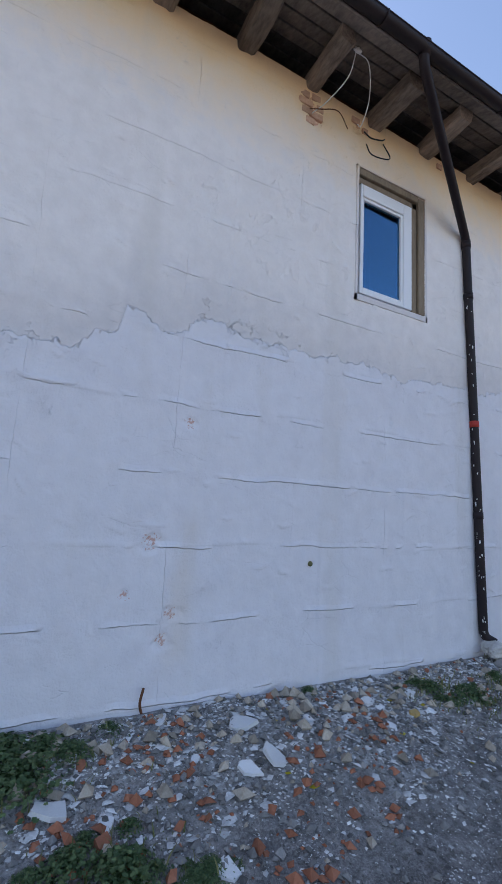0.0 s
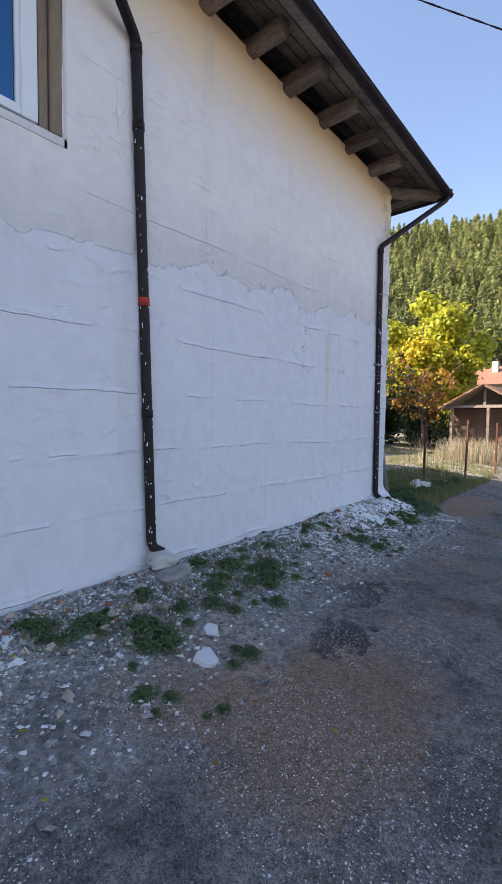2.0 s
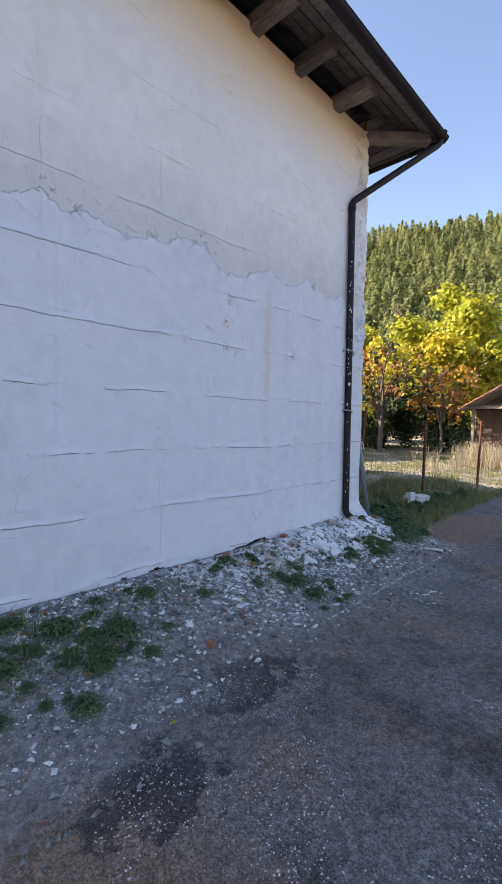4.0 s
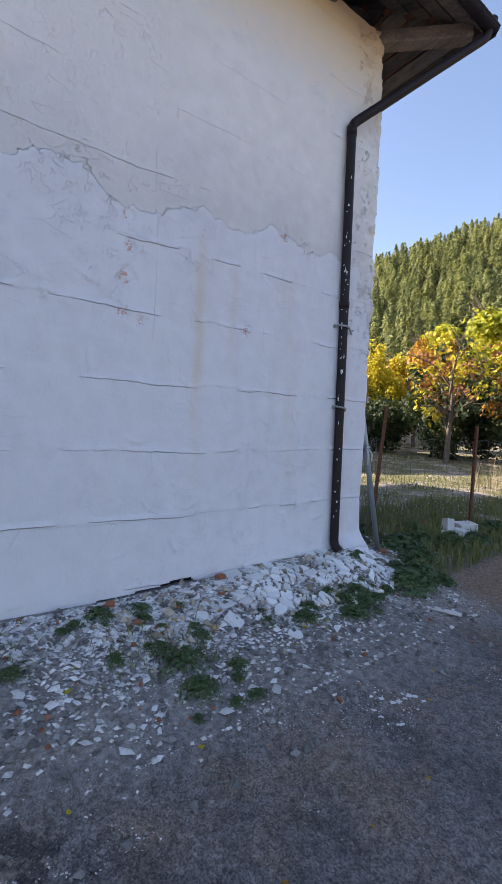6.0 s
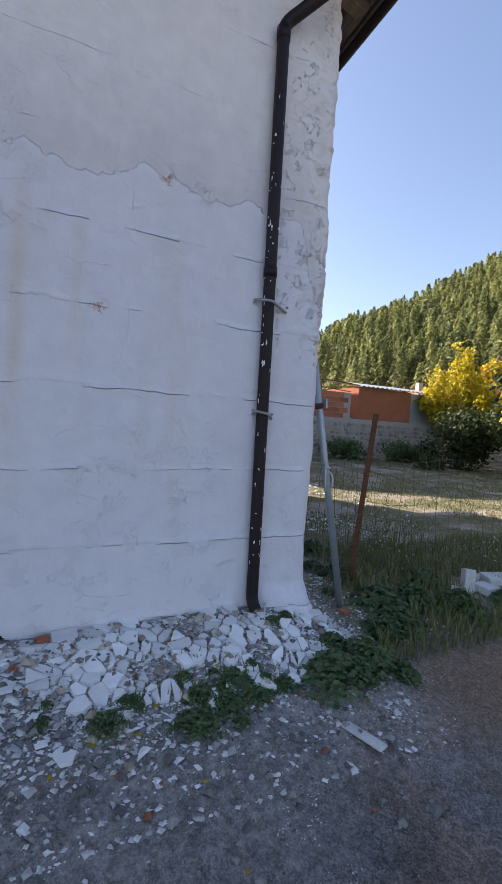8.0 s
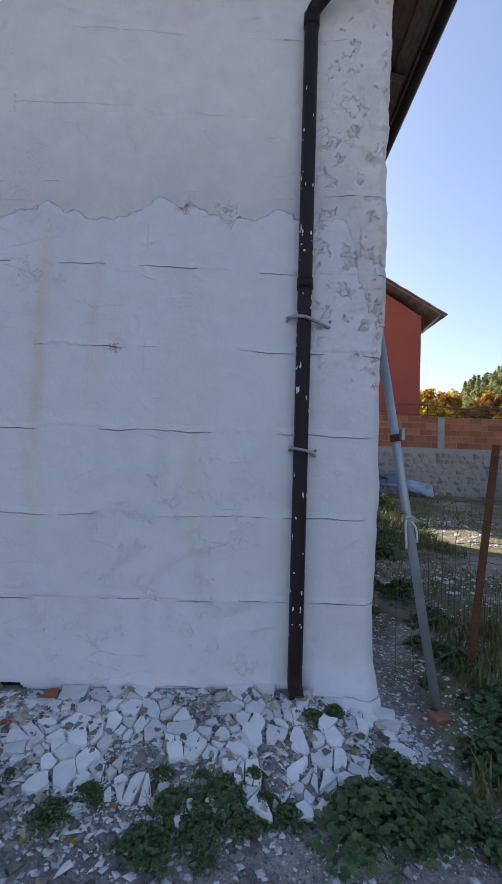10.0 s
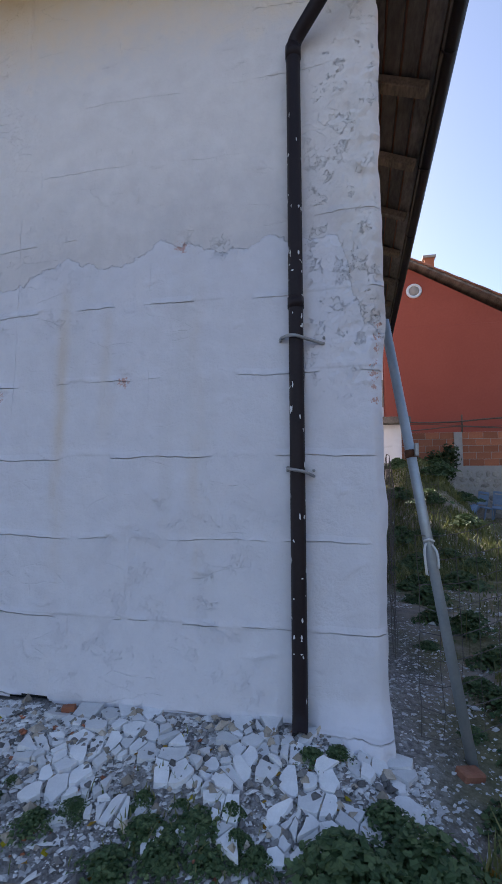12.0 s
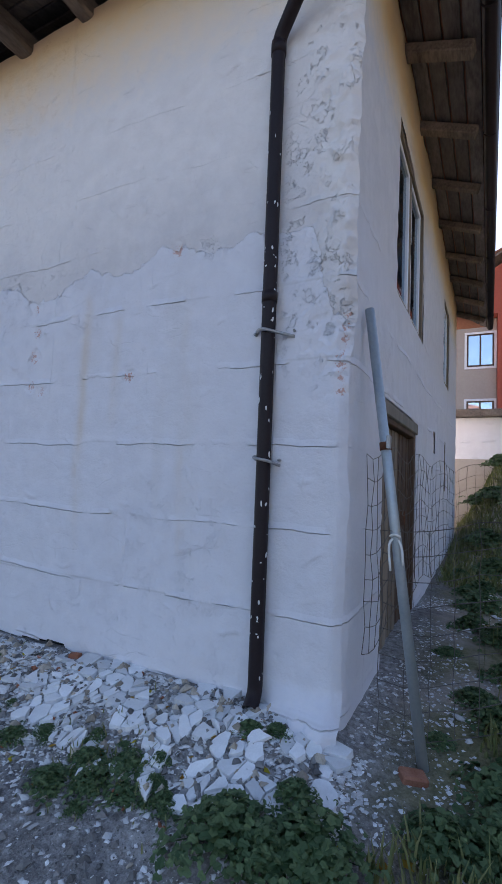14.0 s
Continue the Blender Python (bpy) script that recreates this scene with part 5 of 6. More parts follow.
def build_weeds():
    rng = random.Random(8)
    kinds = [weed_mesh("weed_clump", 100 + k, 620, 0.17, 0.14 + 0.04 * (k % 3), 0.026) for k in range(5)]
    spots = [(0.05, 2.95, 1.6), (0.25, 2.75, 1.6), (-0.2, 2.6, 1.7), (0.60, 2.10, 1.3), (0.42, 2.2, 1.1), (2.25, 3.08, 0.5), (0.72, 3.06, 0.55), (0.98, 2.05, 0.6),
             (3.3, 2.80, 1.1), (3.6, 2.65, 1.1), (3.85, 2.4, 1.1), (4.1, 2.75, 0.9), (4.9, 2.95, 1.1), (5.15, 2.75, 1.2), (5.25, 2.35, 1.1), (5.45, 2.5, 1.1), (5.0, 2.05, 0.7), (3.5, 1.95, 0.7), (3.9, 2.2, 1.0), (4.28, 1.78, 0.75),
             (3.77, 1.55, 0.5), (4.5, 2.35, 0.9), (4.75, 2.55, 0.9), (7.1, 2.45, 0.7), (7.12, 2.78, 0.6), (5.9, 2.85, 0.8), (6.3, 2.6, 0.6), (6.88, 2.92, 0.9), (7.15, 2.9, 0.8), (7.22, 2.32, 1.3), (7.18, 2.08, 1.0), (8.37, 2.5, 0.55), (7.95, 2.45, 0.55),
             (9.0, 2.5, 0.9), (8.9, 2.32, 0.7), (9.85, 2.68, 0.7), (9.66, 2.40, 1.25), (9.98, 2.5, 1.35), (9.82, 2.36, 1.1), (9.1, 2.36, 0.7), (8.7, 2.25, 0.8), (9.3, 2.38, 0.6), (9.48, 2.92, 0.55), (9.62, 2.98, 0.5), (8.26, 2.34, 0.8), (8.77, 2.42, 0.7), (10.5, 2.85, 1.2), (10.72, 2.95, 1.3), (10.85, 3.3, 1.5), (10.2, 2.35, 0.7),
             (11.1, 3.2, 1.6), (11.5, 3.0, 1.4), (10.75, 3.9, 1.2), (10.9, 4.6, 1.3), (11.6, 3.6, 1.5), (12.2, 3.0, 1.5), (12.9, 3.1, 1.6), (13.5, 2.9, 1.5), (10.9, 5.4, 1.6), (10.7, 6.6, 1.7), (11.3, 7.5, 1.8), (10.9, 8.9, 2.2), (10.8, 10.5, 2.4), (11.6, 11.8, 2.6), (11.0, 12.6, 2.6), (10.7, 7.6, 1.5), (11.5, 9.4, 2.0), (11.3, 10.4, 2.2), (12.2, 11.0, 2.2), (11.9, 13.4, 2.6), (12.6, 13.0, 2.4), (10.7, 13.6, 2.4), (12.3, 14.6, 2.6), (11.2, 14.4, 2.6), (11.9, 9.0, 1.8), (12.8, 9.8, 1.8), (10.42, 3.55, 0.6), (10.62, 4.15, 0.8), (10.4, 4.9, 0.7), (10.6, 5.7, 1.0), (10.45, 6.5, 0.8), (10.5, 7.3, 1.1), (10.4, 8.3, 1.2)]
    fine = [weed_mesh("weed_clump", 140 + k, 640, 0.17, 0.10 + 0.03 * (k % 3), 0.017) for k in range(5)]
    patches = []
    for x, y, s in spots:
        if x > 9.4:
            patches.append((x, y, s))
            continue
        patches.append((x, y, s * 0.85))
        for _ in range(4 if s > 0.8 else 2):
            a, r = rng.uniform(0, 6.3), s * rng.uniform(0.10, 0.26)
            patches.append((x + 1.4 * r * math.cos(a), min(3.08, y + r * math.sin(a)), s * rng.uniform(0.25, 0.55)))
    for x, y, s in patches:
        me = rng.choice(fine if x < 8.5 else kinds)
        ob = new("weed_clump", me)
        s2 = s * rng.uniform(0.85, 1.15)
        ob.matrix_basis = Matrix.Translation((x, y, gz(x, y) - 0.01)) @ Matrix.Rotation(rng.uniform(0, 6.3), 4, "Z") @ Matrix.Diagonal((s2, s2, s2 * rng.uniform(0.5, 0.9), 1))
        tagged(ob, "low dark green leafy weeds growing in rubble" if x < 9.4 else "dense dark green leafy weeds beside the corner", "weed", "weeds along the wall", "stuff")


def blades(name, place, n, height, material, label, seed, width=0.006, lean=0.5, category="grass"):
    rng = np.random.RandomState(seed)
    x, y = place(rng, n)
    n = len(x)
    z = ground_z(x, y)
    h = rng.uniform(height[0], height[1], n)
    a, l = rng.uniform(0, 6.3, n), rng.uniform(0.1, lean, n)
    w = width * rng.uniform(0.7, 1.4, n)
    dx, dy = np.cos(a), np.sin(a)
    b = np.stack([x, y, z - 0.01], 1)
    sd = np.stack([-dy * w, dx * w, 0 * w], 1)
    mid = b + np.stack([dx * h * l * 0.35, dy * h * l * 0.35, h * 0.6], 1)
    tip = b + np.stack([dx * h * l, dy * h * l, h], 1)
    V = np.stack([b - sd, b + sd, mid + sd * 0.8, mid - sd * 0.8, tip], 1).reshape(-1, 3)
    o = 5 * np.arange(n)[:, None]
    F = [tuple(q) for q in (o + np.array([0, 1, 2, 3])).tolist()] + [tuple(q) for q in (o + np.array([3, 2, 4])).tolist()]
    return tagged(link(name, V, F, material), label, category, kind="stuff")


def round_spots(spots, spread):
    def place(rng, n):
        c = np.array(spots)[rng.randint(0, len(spots), n)] + rng.normal(0, spread, (n, 2)) * np.array([1.4, 0.8])
        return c[:, 0], np.minimum(c[:, 1], 3.12)
    return place


def build_grass():
    blades("lot_grass", over(10.6, 24, 2.7, 17.5, 4, -0.25, 1.6), 26000, (0.02, 0.08), M_GRASS, "short rough grass over the lot", 1, 0.009)
    blades("verge_grass", over(10.2, 16.5, 2.5, 4.6, 5, -0.2, 0.8), 7000, (0.05, 0.20), M_GRASS, "longer rough grass along the fence", 2, 0.006, 0.7)
    blades("wall_grass", round_spots([(3.4, 2.75), (3.8, 2.45), (4.9, 2.9), (5.15, 2.6), (5.4, 2.4), (4.2, 2.6), (5.9, 2.8), (4.6, 2.4), (7.15, 2.5), (8.9, 2.45), (0.2, 2.8), (0.6, 2.1)], 0.17), 2600, (0.02, 0.085), M_GRASS, "thin grass among the rubble", 3, 0.004, 1.2)
    blades("bank_grass", over(10.15, 12.8, 7.5, 16.5, 8, -0.45, 1.2), 11000, (0.04, 0.20), M_GRASS, "rough grass on the bank behind the house", 6, 0.010, 0.9)
    blades("dry_grass", over(16.5, 23, 3.0, 5.4, 7, 0.25, 1.2), 2400, (0.2, 0.9), M_DRY, "tall dry straw-coloured grass behind the fence", 4, 0.006, 0.6)
    rng = np.random.RandomState(12)
    for cx, cy, k in ((11.55, 4.3, 260), (12.1, 4.6, 200), (12.9, 3.75, 160), (11.2, 5.2, 140)):
        x, y = cx + rng.normal(0, 0.28, k), cy + rng.normal(0, 0.25, k)
        z = ground_z(x, y)
        h = rng.uniform(0.15, 0.42, k)
        V, F = leaf_cloud(np.stack([x, y, z + h], 1), rng.normal(0, 0.4, (k, 3)) + np.array([0, 0, 1]), 0.022, rng, 1.0)
        ob = link("white_flowers", V, F.tolist(), M_WHITEFLOWER)
        tagged(ob, "small white wild flowers in the grass", "flowers", kind="stuff")
        keep = rng.rand(k) < 0.5
        chunks = [tube_data([(a, b, c), (a + 0.01, b, c + d)], 0.002, 3, False) for a, b, c, d in zip(x[keep], y[keep], z[keep], h[keep])]
        merged("stems", chunks, M_GRASS, ob)


def broad_tree(name, at, height, crown_r, crown_z, leaf_mats, leaves, leaf, label, seed, trunk_r=0.16, squash=1.0, bare=0):
    """A tapered trunk with limbs and a crown of many small leaves in uneven clumps."""
    rng = np.random.RandomState(seed)
    rnd = random.Random(seed)
    x, y = at
    z0 = gz(x, y) - 0.1
    tree = empty(name, label, "tree", at=(x, y, z0))
    chunks = [tube_data(curve_points([(0, 0, 0), (rnd.uniform(-.1, .1), rnd.uniform(-.1, .1), height * 0.25), (rnd.uniform(-.2, .2), rnd.uniform(-.2, .2), height * 0.5), (0, 0, height * 0.75)], 4), [trunk_r * (1 - 0.07 * i) for i in range(13)], 7, False)]
    tips = []
    for k in range(11):
        a, up = k * 2.4 + rnd.uniform(-.4, .4), rnd.uniform(0.25, 0.6) * height
        rr, zz = crown_r * rnd.uniform(0.5, 0.92), crown_z + (height - crown_z) * rnd.uniform(-0.7, 0.75)
        tip = Vector((math.cos(a) * rr, math.sin(a) * rr, zz))
        mid = Vector((math.cos(a) * rr * 0.4, math.sin(a) * rr * 0.4, (up + zz) / 2 + 0.2))
        chunks.append(tube_data(curve_points([(0, 0, up), mid, tip], 4), [trunk_r * 0.45 * (1 - 0.1 * i) for i in range(9)], 5, False))
        tips.append(tip)
        for _ in range(2):
            q = tip + Vector((rnd.uniform(-.5, .5), rnd.uniform(-.5, .5), rnd.uniform(-.2, .5))) * crown_r * 0.5
            chunks.append(tube_data([mid.lerp(tip, 0.6), q], [trunk_r * 0.18, trunk_r * 0.05], 4, False))
    merged("trunk", chunks, M_BARK, tree)
    cs = []
    while len(cs) < 46:
        p = rng.uniform(-1, 1, 3)
        if 0.35 < np.linalg.norm(p) < 1:
            cs.append(p * np.array([crown_r, crown_r, (height - crown_z) * squash]) * 0.88 + np.array([0, 0, crown_z]))
    cs = np.array(cs)
    for i, mat in enumerate(leaf_mats):
        n = int(leaves / len(leaf_mats))
        pick = cs[i::len(leaf_mats)]
        c = pick[rng.randint(0, len(pick), n)]
        d = rng.normal(0, 1, (n, 3))
        d /= np.linalg.norm(d, axis=1, keepdims=True)
        rad = crown_r * rng.uniform(0.16, 0.30, (len(pick),))[rng.randint(0, len(pick), n)]
        P = c + d * (rad * rng.random(n) ** 0.45)[:, None]
        V, F = leaf_cloud(P, d + rng.normal(0, 0.5, (n, 3)) + np.array([0, 0, 0.4]), leaf, rng)
        link("crown", V, F.tolist(), mat, tree)
    return tree


def upright_tree(name, at, height, radius, mat, label, seed):
    """A young tree with many upright leafy shoots."""
    rng = np.random.RandomState(seed)
    x, y = at
    z0 = gz(x, y) - 0.1
    tree = empty(name, label, "tree", at=(x, y, z0))
    shoots, Ps = [], []
    for k in range(30):
        a, r = rng.uniform(0, 6.3), radius * math.sqrt(rng.rand())
        top = height * (1 - 0.45 * (r / radius) ** 2) * rng.uniform(0.8, 1.0)
        b = Vector((0.15 * math.cos(a), 0.15 * math.sin(a), height * 0.2))
        t = Vector((r * math.cos(a), r * math.sin(a), top))
        line = curve_points([b, (t.x * 0.75, t.y * 0.75, height * 0.45), t], 5)
        shoots.append(tube_data(line, [0.03 - 0.0027 * i for i in range(len(line))], 4, False))
        for p in line[3:]:
            Ps.append(np.array(p) + rng.normal(0, 0.16, (34, 3)))
    shoots.append(tube_data([(0, 0, 0), (0.05, 0, height * 0.25)], [0.1, 0.07], 6, False))
    merged("trunk", shoots, M_BARK, tree)
    P = np.concatenate(Ps)
    V, F = leaf_cloud(P, rng.normal(0, 1, P.shape) + np.array([0, 0, 0.5]), 0.13, rng)
    link("crown", V, F.tolist(), mat, tree)
    return tree


def bush(name, at, r, h, mat, n, leaf, label, seed):
    rng = np.random.RandomState(seed)
    x, y = at
    c = rng.normal(0, 0.4, (14, 3)) * np.array([r[0], r[1], 0]) + np.array([0, 0, 1]) * rng.uniform(0.15, 0.7, (14, 1)) * h
    d = rng.normal(0, 1, (n, 3))
    d /= np.linalg.norm(d, axis=1, keepdims=True)
    P = c[rng.randint(0, 14, n)] + d * rng.random((n, 1)) ** 0.5 * np.array([r[0] * 0.4, r[1] * 0.4, h * 0.35])
    P[:, 2] = np.abs(P[:, 2])
    V, F = leaf_cloud(P + np.array([x, y, gz(x, y)]), d + rng.normal(0, 0.4, (n, 3)), leaf, rng)
    return tagged(link(name, V, F.tolist(), mat), label, "bush")


broad_tree("walnut_tree", (31.0, 9.7), 9.8, 3.9, 5.6, [M_WALNUT, M_WALNUT, M_YELLOW], 24000, 0.19, "broad walnut tree with yellow-green autumn leaves", 3, 0.22)
broad_tree("autumn_tree", (23.2, 9.7), 5.6, 2.0, 3.6, [M_RUSTLEAF, M_YELLOW, M_DARKLEAF], 1300, 0.15, "thin-crowned autumn tree with amber and yellow leaves", 4, 0.13)
broad_tree("autumn_tree", (30.5, 16.0), 6.2, 2.4, 4.0, [M_YELLOW, M_AMBER, M_YELLOW], 9000, 0.17, "autumn tree with amber and yellow leaves beside the ruin", 6, 0.13)
broad_tree("bare_tree", (24.8, 7.5), 4.6, 1.7, 3.0, [M_RUSTLEAF, M_AMBER], 620, 0.14, "small half-bare tree with russet leaves", 9, 0.09)
bush("dark_bush", (41, 8.2), (1.5, 4.0), 3.6, M_WALNUT, 4200, 0.25, "green hedge in front of the village house", 17)
for tx, ty, sd in ((33, 62, 21), (38.5, 66, 22), (29.5, 72, 23), (44, 64, 24)):
    broad_tree("autumn_tree", (tx, ty), 10.5, 3.6, 6.5, [M_AMBER, M_RUSTLEAF, M_YELLOW], 2600, 0.5, "distant autumn tree beyond the orange house", sd, 0.2)
upright_tree("young_tree", (27.3, 16.9), 6.1, 1.7, M_YELLOW, "young tree with upright bright yellow shoots", 5)
broad_tree("autumn_tree", (38.5, 19.5), 7.5, 2.6, 5.0, [M_AMBER, M_WALNUT], 7000, 0.2, "autumn tree with amber leaves in the village", 7, 0.15)
bush("dark_bush", (24.6, 13.6), (2.2, 1.6), 2.9, M_DARKLEAF, 5200, 0.12, "dense dark green bush", 11)
bush("dark_bush", (27.2, 10.2), (2.6, 1.8), 4.2, M_DARKLEAF, 7000, 0.13, "dense dark green bush under the walnut tree", 12)
bush("dark_bush", (26.2, 7.4), (2.0, 1.5), 2.2, M_DARKLEAF, 4200, 0.12, "dense dark green bush beside the shed", 13)
bush("dark_bush", (12.7, 17.2), (0.9, 0.6), 1.6, M_DARKLEAF, 3600, 0.09, "dark green bush against the stone wall", 14)
bush("dark_bush", (25.0, 10.9), (1.9, 1.5), 3.4, M_DARKLEAF, 5200, 0.12, "dense dark green bush behind the fence", 19)
bush("shrub", (23.5, 16.2), (1.6, 0.8), 1.2, M_WEED, 2600, 0.08, "low green shrub along the stone wall", 15)
bush("shrub", (20.2, 16.6), (1.4, 0.7), 1.0, M_WEED, 2400, 0.08, "low green shrub along the stone wall", 16)
build_grass()
build_weeds()


# ---- buildings beyond the lot ----
def far_house():
    h = empty("apartment_house", "orange and grey rendered house with a tiled gable roof", "house")
    y = 20.0
    boxed("orange_wall", (10.88, y, 1.8), (16.35, y + 10, 8.35), M_ORANGE, h, 0.02)
    boxed("grey_wall", (3.0, y + 0.6, 1.8), (10.87, y + 10, 8.35), M_GREYRENDER, h, 0.02)
    link("gable", [(8.0, y + .02, 8.3), (16.33, y + .02, 8.3), (12.0, y + .02, 10.95), (8.0, y + 10, 8.3), (16.33, y + 10, 8.3), (12.0, y + 10, 10.95)], [(0, 1, 2), (5, 4, 3), (0, 2, 5, 3), (1, 4, 5, 2), (0, 3, 4, 1)], M_ORANGE, h)
    run, drop = 5.3, 2.95
    a = math.atan2(drop, run)
    ln = math.hypot(run, drop)
    for s in (-1, 1):
        m = Matrix.Translation((12.0, y - 0.32, 11.25)) @ Matrix.Rotation(a * s, 4, "Y")
        slope = boxed("roof", (0, 0, -0.12) if s > 0 else (-ln, 0, -0.12), (ln, 11, -0.02) if s > 0 else (0, 11, -0.02), M_DARKWOOD, h, 0.01, m=m)
        rows = 14
        for k in range(rows):
            u0, u1 = s * ln * k / rows, s * (ln * (k + 1) / rows + 0.06)
            boxed("tile_row", (min(u0, u1), -0.05, -0.02 + 0.012 * (k % 2)), (max(u0, u1), 11.05, 0.05 + 0.012 * (k % 2)), M_TILE, slope, 0.015, m=m)
    boxed("chimney", (13.0, 22.0, 10.4), (13.42, 22.5, 12.35), M_BRICK, h, 0.01)
    boxed("chimney_cap", (12.92, 21.92, 12.35), (13.5, 22.58, 12.47), M_MORTAR, h, 0.01)
    tube("eaves_pipe", [(17.1, y - 0.2, 8.3), (16.5, y - 0.06, 7.7), (16.38, y + 0.02, 7.55)], 0.05, M_STRAP, h, 8)
    w = empty("round_window")
    w.parent = h
    tube("surround", [(12.17 + 0.27 * math.cos(t), y - 0.02, 9.93 + 0.27 * math.sin(t)) for t in np.linspace(0, 2 * math.pi, 25)], 0.06, M_PVC, w, 8)
    tube("blind_panel", [(12.17, y - 0.03, 9.93), (12.17, y + 0.04, 9.93)], 0.26, M_GREYRENDER, w, 24)
    for z0, z1 in ((6.26, 7.78), (3.6, 5.03)):
        w = empty("window")
        w.parent = h
        yy = y + 0.6
        for nm, w0, mt, dy in (("surround", 0.09, M_PVC, 0.03), ("window_frame", 0.06, M_DOORWOOD, 0.045)):
            o = 0.0 if nm == "surround" else 0.09
            bm = bmesh.new()
            x0, x1, a0, a1 = 9.70 + o, 10.86 - o, z0 + o, z1 - o
            for lo, hi in (((x0, yy - dy, a0), (x0 + w0, yy + 0.02, a1)), ((x1 - w0, yy - dy, a0), (x1, yy + 0.02, a1)), ((x0 + w0, yy - dy, a1 - w0), (x1 - w0, yy + 0.02, a1)), ((x0 + w0, yy - dy, a0), (x1 - w0, yy + 0.02, a0 + w0))):
                box(bm, lo, hi)
            if o:
                box(bm, (10.25, yy - dy, a0), (10.31, yy + 0.02, a1))
            part(nm, bm, mt, w)
        for x0, x1 in ((9.84, 10.25), (10.31, 10.72)):
            boxed("pane", (x0, yy - 0.025, z0 + 0.15), (x1, yy - 0.005, z1 - 0.15), M_FARGLASS, w, 0)
    h.location = (0.48, 0, -0.2)
    return h


def far_glass():
    m = Mat("far_window_glass", 0.04, 0.7, 1.0)
    m.color(m.mix(m.ramp(m.noise(2, 2), 0.3, 0.7), (0.60, 0.72, 0.84), (0.66, 0.78, 0.88)))
    return m.m


M_FARGLASS = far_glass()
far_house()

# white outhouse in front of it
oh = empty("outhouse", "small white outhouse with a dark flat roof", "outhouse")
boxed("wall", (7.0, 15.5, 0.0), (11.45, 17.4, 3.40), M_PLASTER_SIDE, oh, 0.01)
boxed("plinth", (7.0, 15.49, 0.0), (11.46, 15.6, 2.15), M_GREYRENDER, oh, 0.004, "bare grey concrete plinth")
boxed("roof", (6.8, 15.2, 3.40), (11.72, 17.5, 3.62), M_BOARD, oh, 0.02)


def course_wall(name, x0, x1, y, z0, z1, length, height, material, label, seed, limit=300):
    """A block wall: mortar core with every block a piece of its own."""
    rng = random.Random(seed)
    core = boxed(name, (x0, y + 0.012, z0), (x1, y + 0.2, z1), M_MORTAR, None, 0)
    tagged(core, label, "wall", kind="structure")
    base = [part_mesh(length, height, material, k) for k in range(4)]
    r, z, n = 0, z0, 0
    while z + height * 0.6 < z1 and n < limit:
        x = x0 + (length / 2 if r % 2 else 0)
        while x + length < x1 + 0.01 and n < limit:
            ob = new("block", base[rng.randrange(4)])
            ob.parent = core
            ob.location = (x + length / 2, y + rng.uniform(-0.006, 0.006), z + height / 2)
            n += 1
            x += length
        z, r = z + height, r + 1
    return core


def part_mesh(length, height, material, seed):
    rng = random.Random(seed)
    bm = box(bmesh.new(), (-length / 2 + 0.008, -0.0, -height / 2 + 0.008), (length / 2 - 0.008, 0.06, height / 2 - 0.008), 0)
    for v in bm.verts:
        v.co += Vector((rng.uniform(-.004, .004), rng.uniform(-.004, .004), rng.uniform(-.004, .004)))
    me = bpy.data.meshes.new("block")
    bm.to_mesh(me)
    bm.free()
    me.materials.append(material)
    return me


def stone_wall(x0, x1, y, z0, z1, limit=300):
    rng = random.Random(31)
    core = boxed("stone_wall", (x0, y + 0.05, z0), (x1, y + 0.5, z1), M_MORTAR, None, 0)
    tagged(core, "rough field-stone retaining wall with pale mortar", "wall", kind="structure")
    meshes = []
    for k in range(10):
        me = slab_mesh("stone", 200 + k, M_STONE, 6 + k % 3, 0.3, 0.35)
        meshes.append(me)
    n, extra, z, r = 0, [], z0 + 0.1, 0
    while z < z1 - 0.05:
        x = x0 + (0.12 if r % 2 else 0)
        h = rng.uniform(0.17, 0.26)
        while x < x1:
            w = rng.uniform(0.20, 0.42)
            m = Matrix.Translation((x + w / 2, y + 0.05, z + rng.uniform(-0.02, 0.02))) @ Matrix.Rotation(radians(90), 4, "X") @ Matrix.Diagonal((w * 0.52, h * 0.52, 0.12, 1)) @ Matrix.Rotation(rng.uniform(-0.4, 0.4), 4, "Z")
            me = rng.choice(meshes)
            if n < limit and 11 < x < 19.5:
                ob = new("stone", me)
                ob.parent, ob.matrix_basis = core, m
                n += 1
            else:
                extra.append(([m @ v.co for v in me.vertices], [tuple(p.vertices) for p in me.polygons]))
            x += w
        z, r = z + h, r + 1
    ob = merged("stones_further_off", extra, M_STONE_FAR, core)
    ob["kind"] = "stuff"
    return core


M_STONE_FAR = simple("field_stone_run", (0.26, 0.235, 0.205), (0.48, 0.45, 0.40), 0.9, scale=2.5, fine=20, bump=0.5, spread=0.35, island=True)
stone_wall(11.4, 34, 18.0, -0.1, 2.15)
course_wall("block_wall", 11.1, 21.5, 18.1, 2.15, 3.4, 0.5, 0.25, M_BRICK, "terracotta hollow-block wall on top of the stone wall", 5)
for x in (13.6, 16.8):
    boxed("pillar", (x, 18.05, 2.15), (x + 0.28, 18.36, 3.4), M_MORTAR, bpy.data.objects["block_wall"], 0.01)

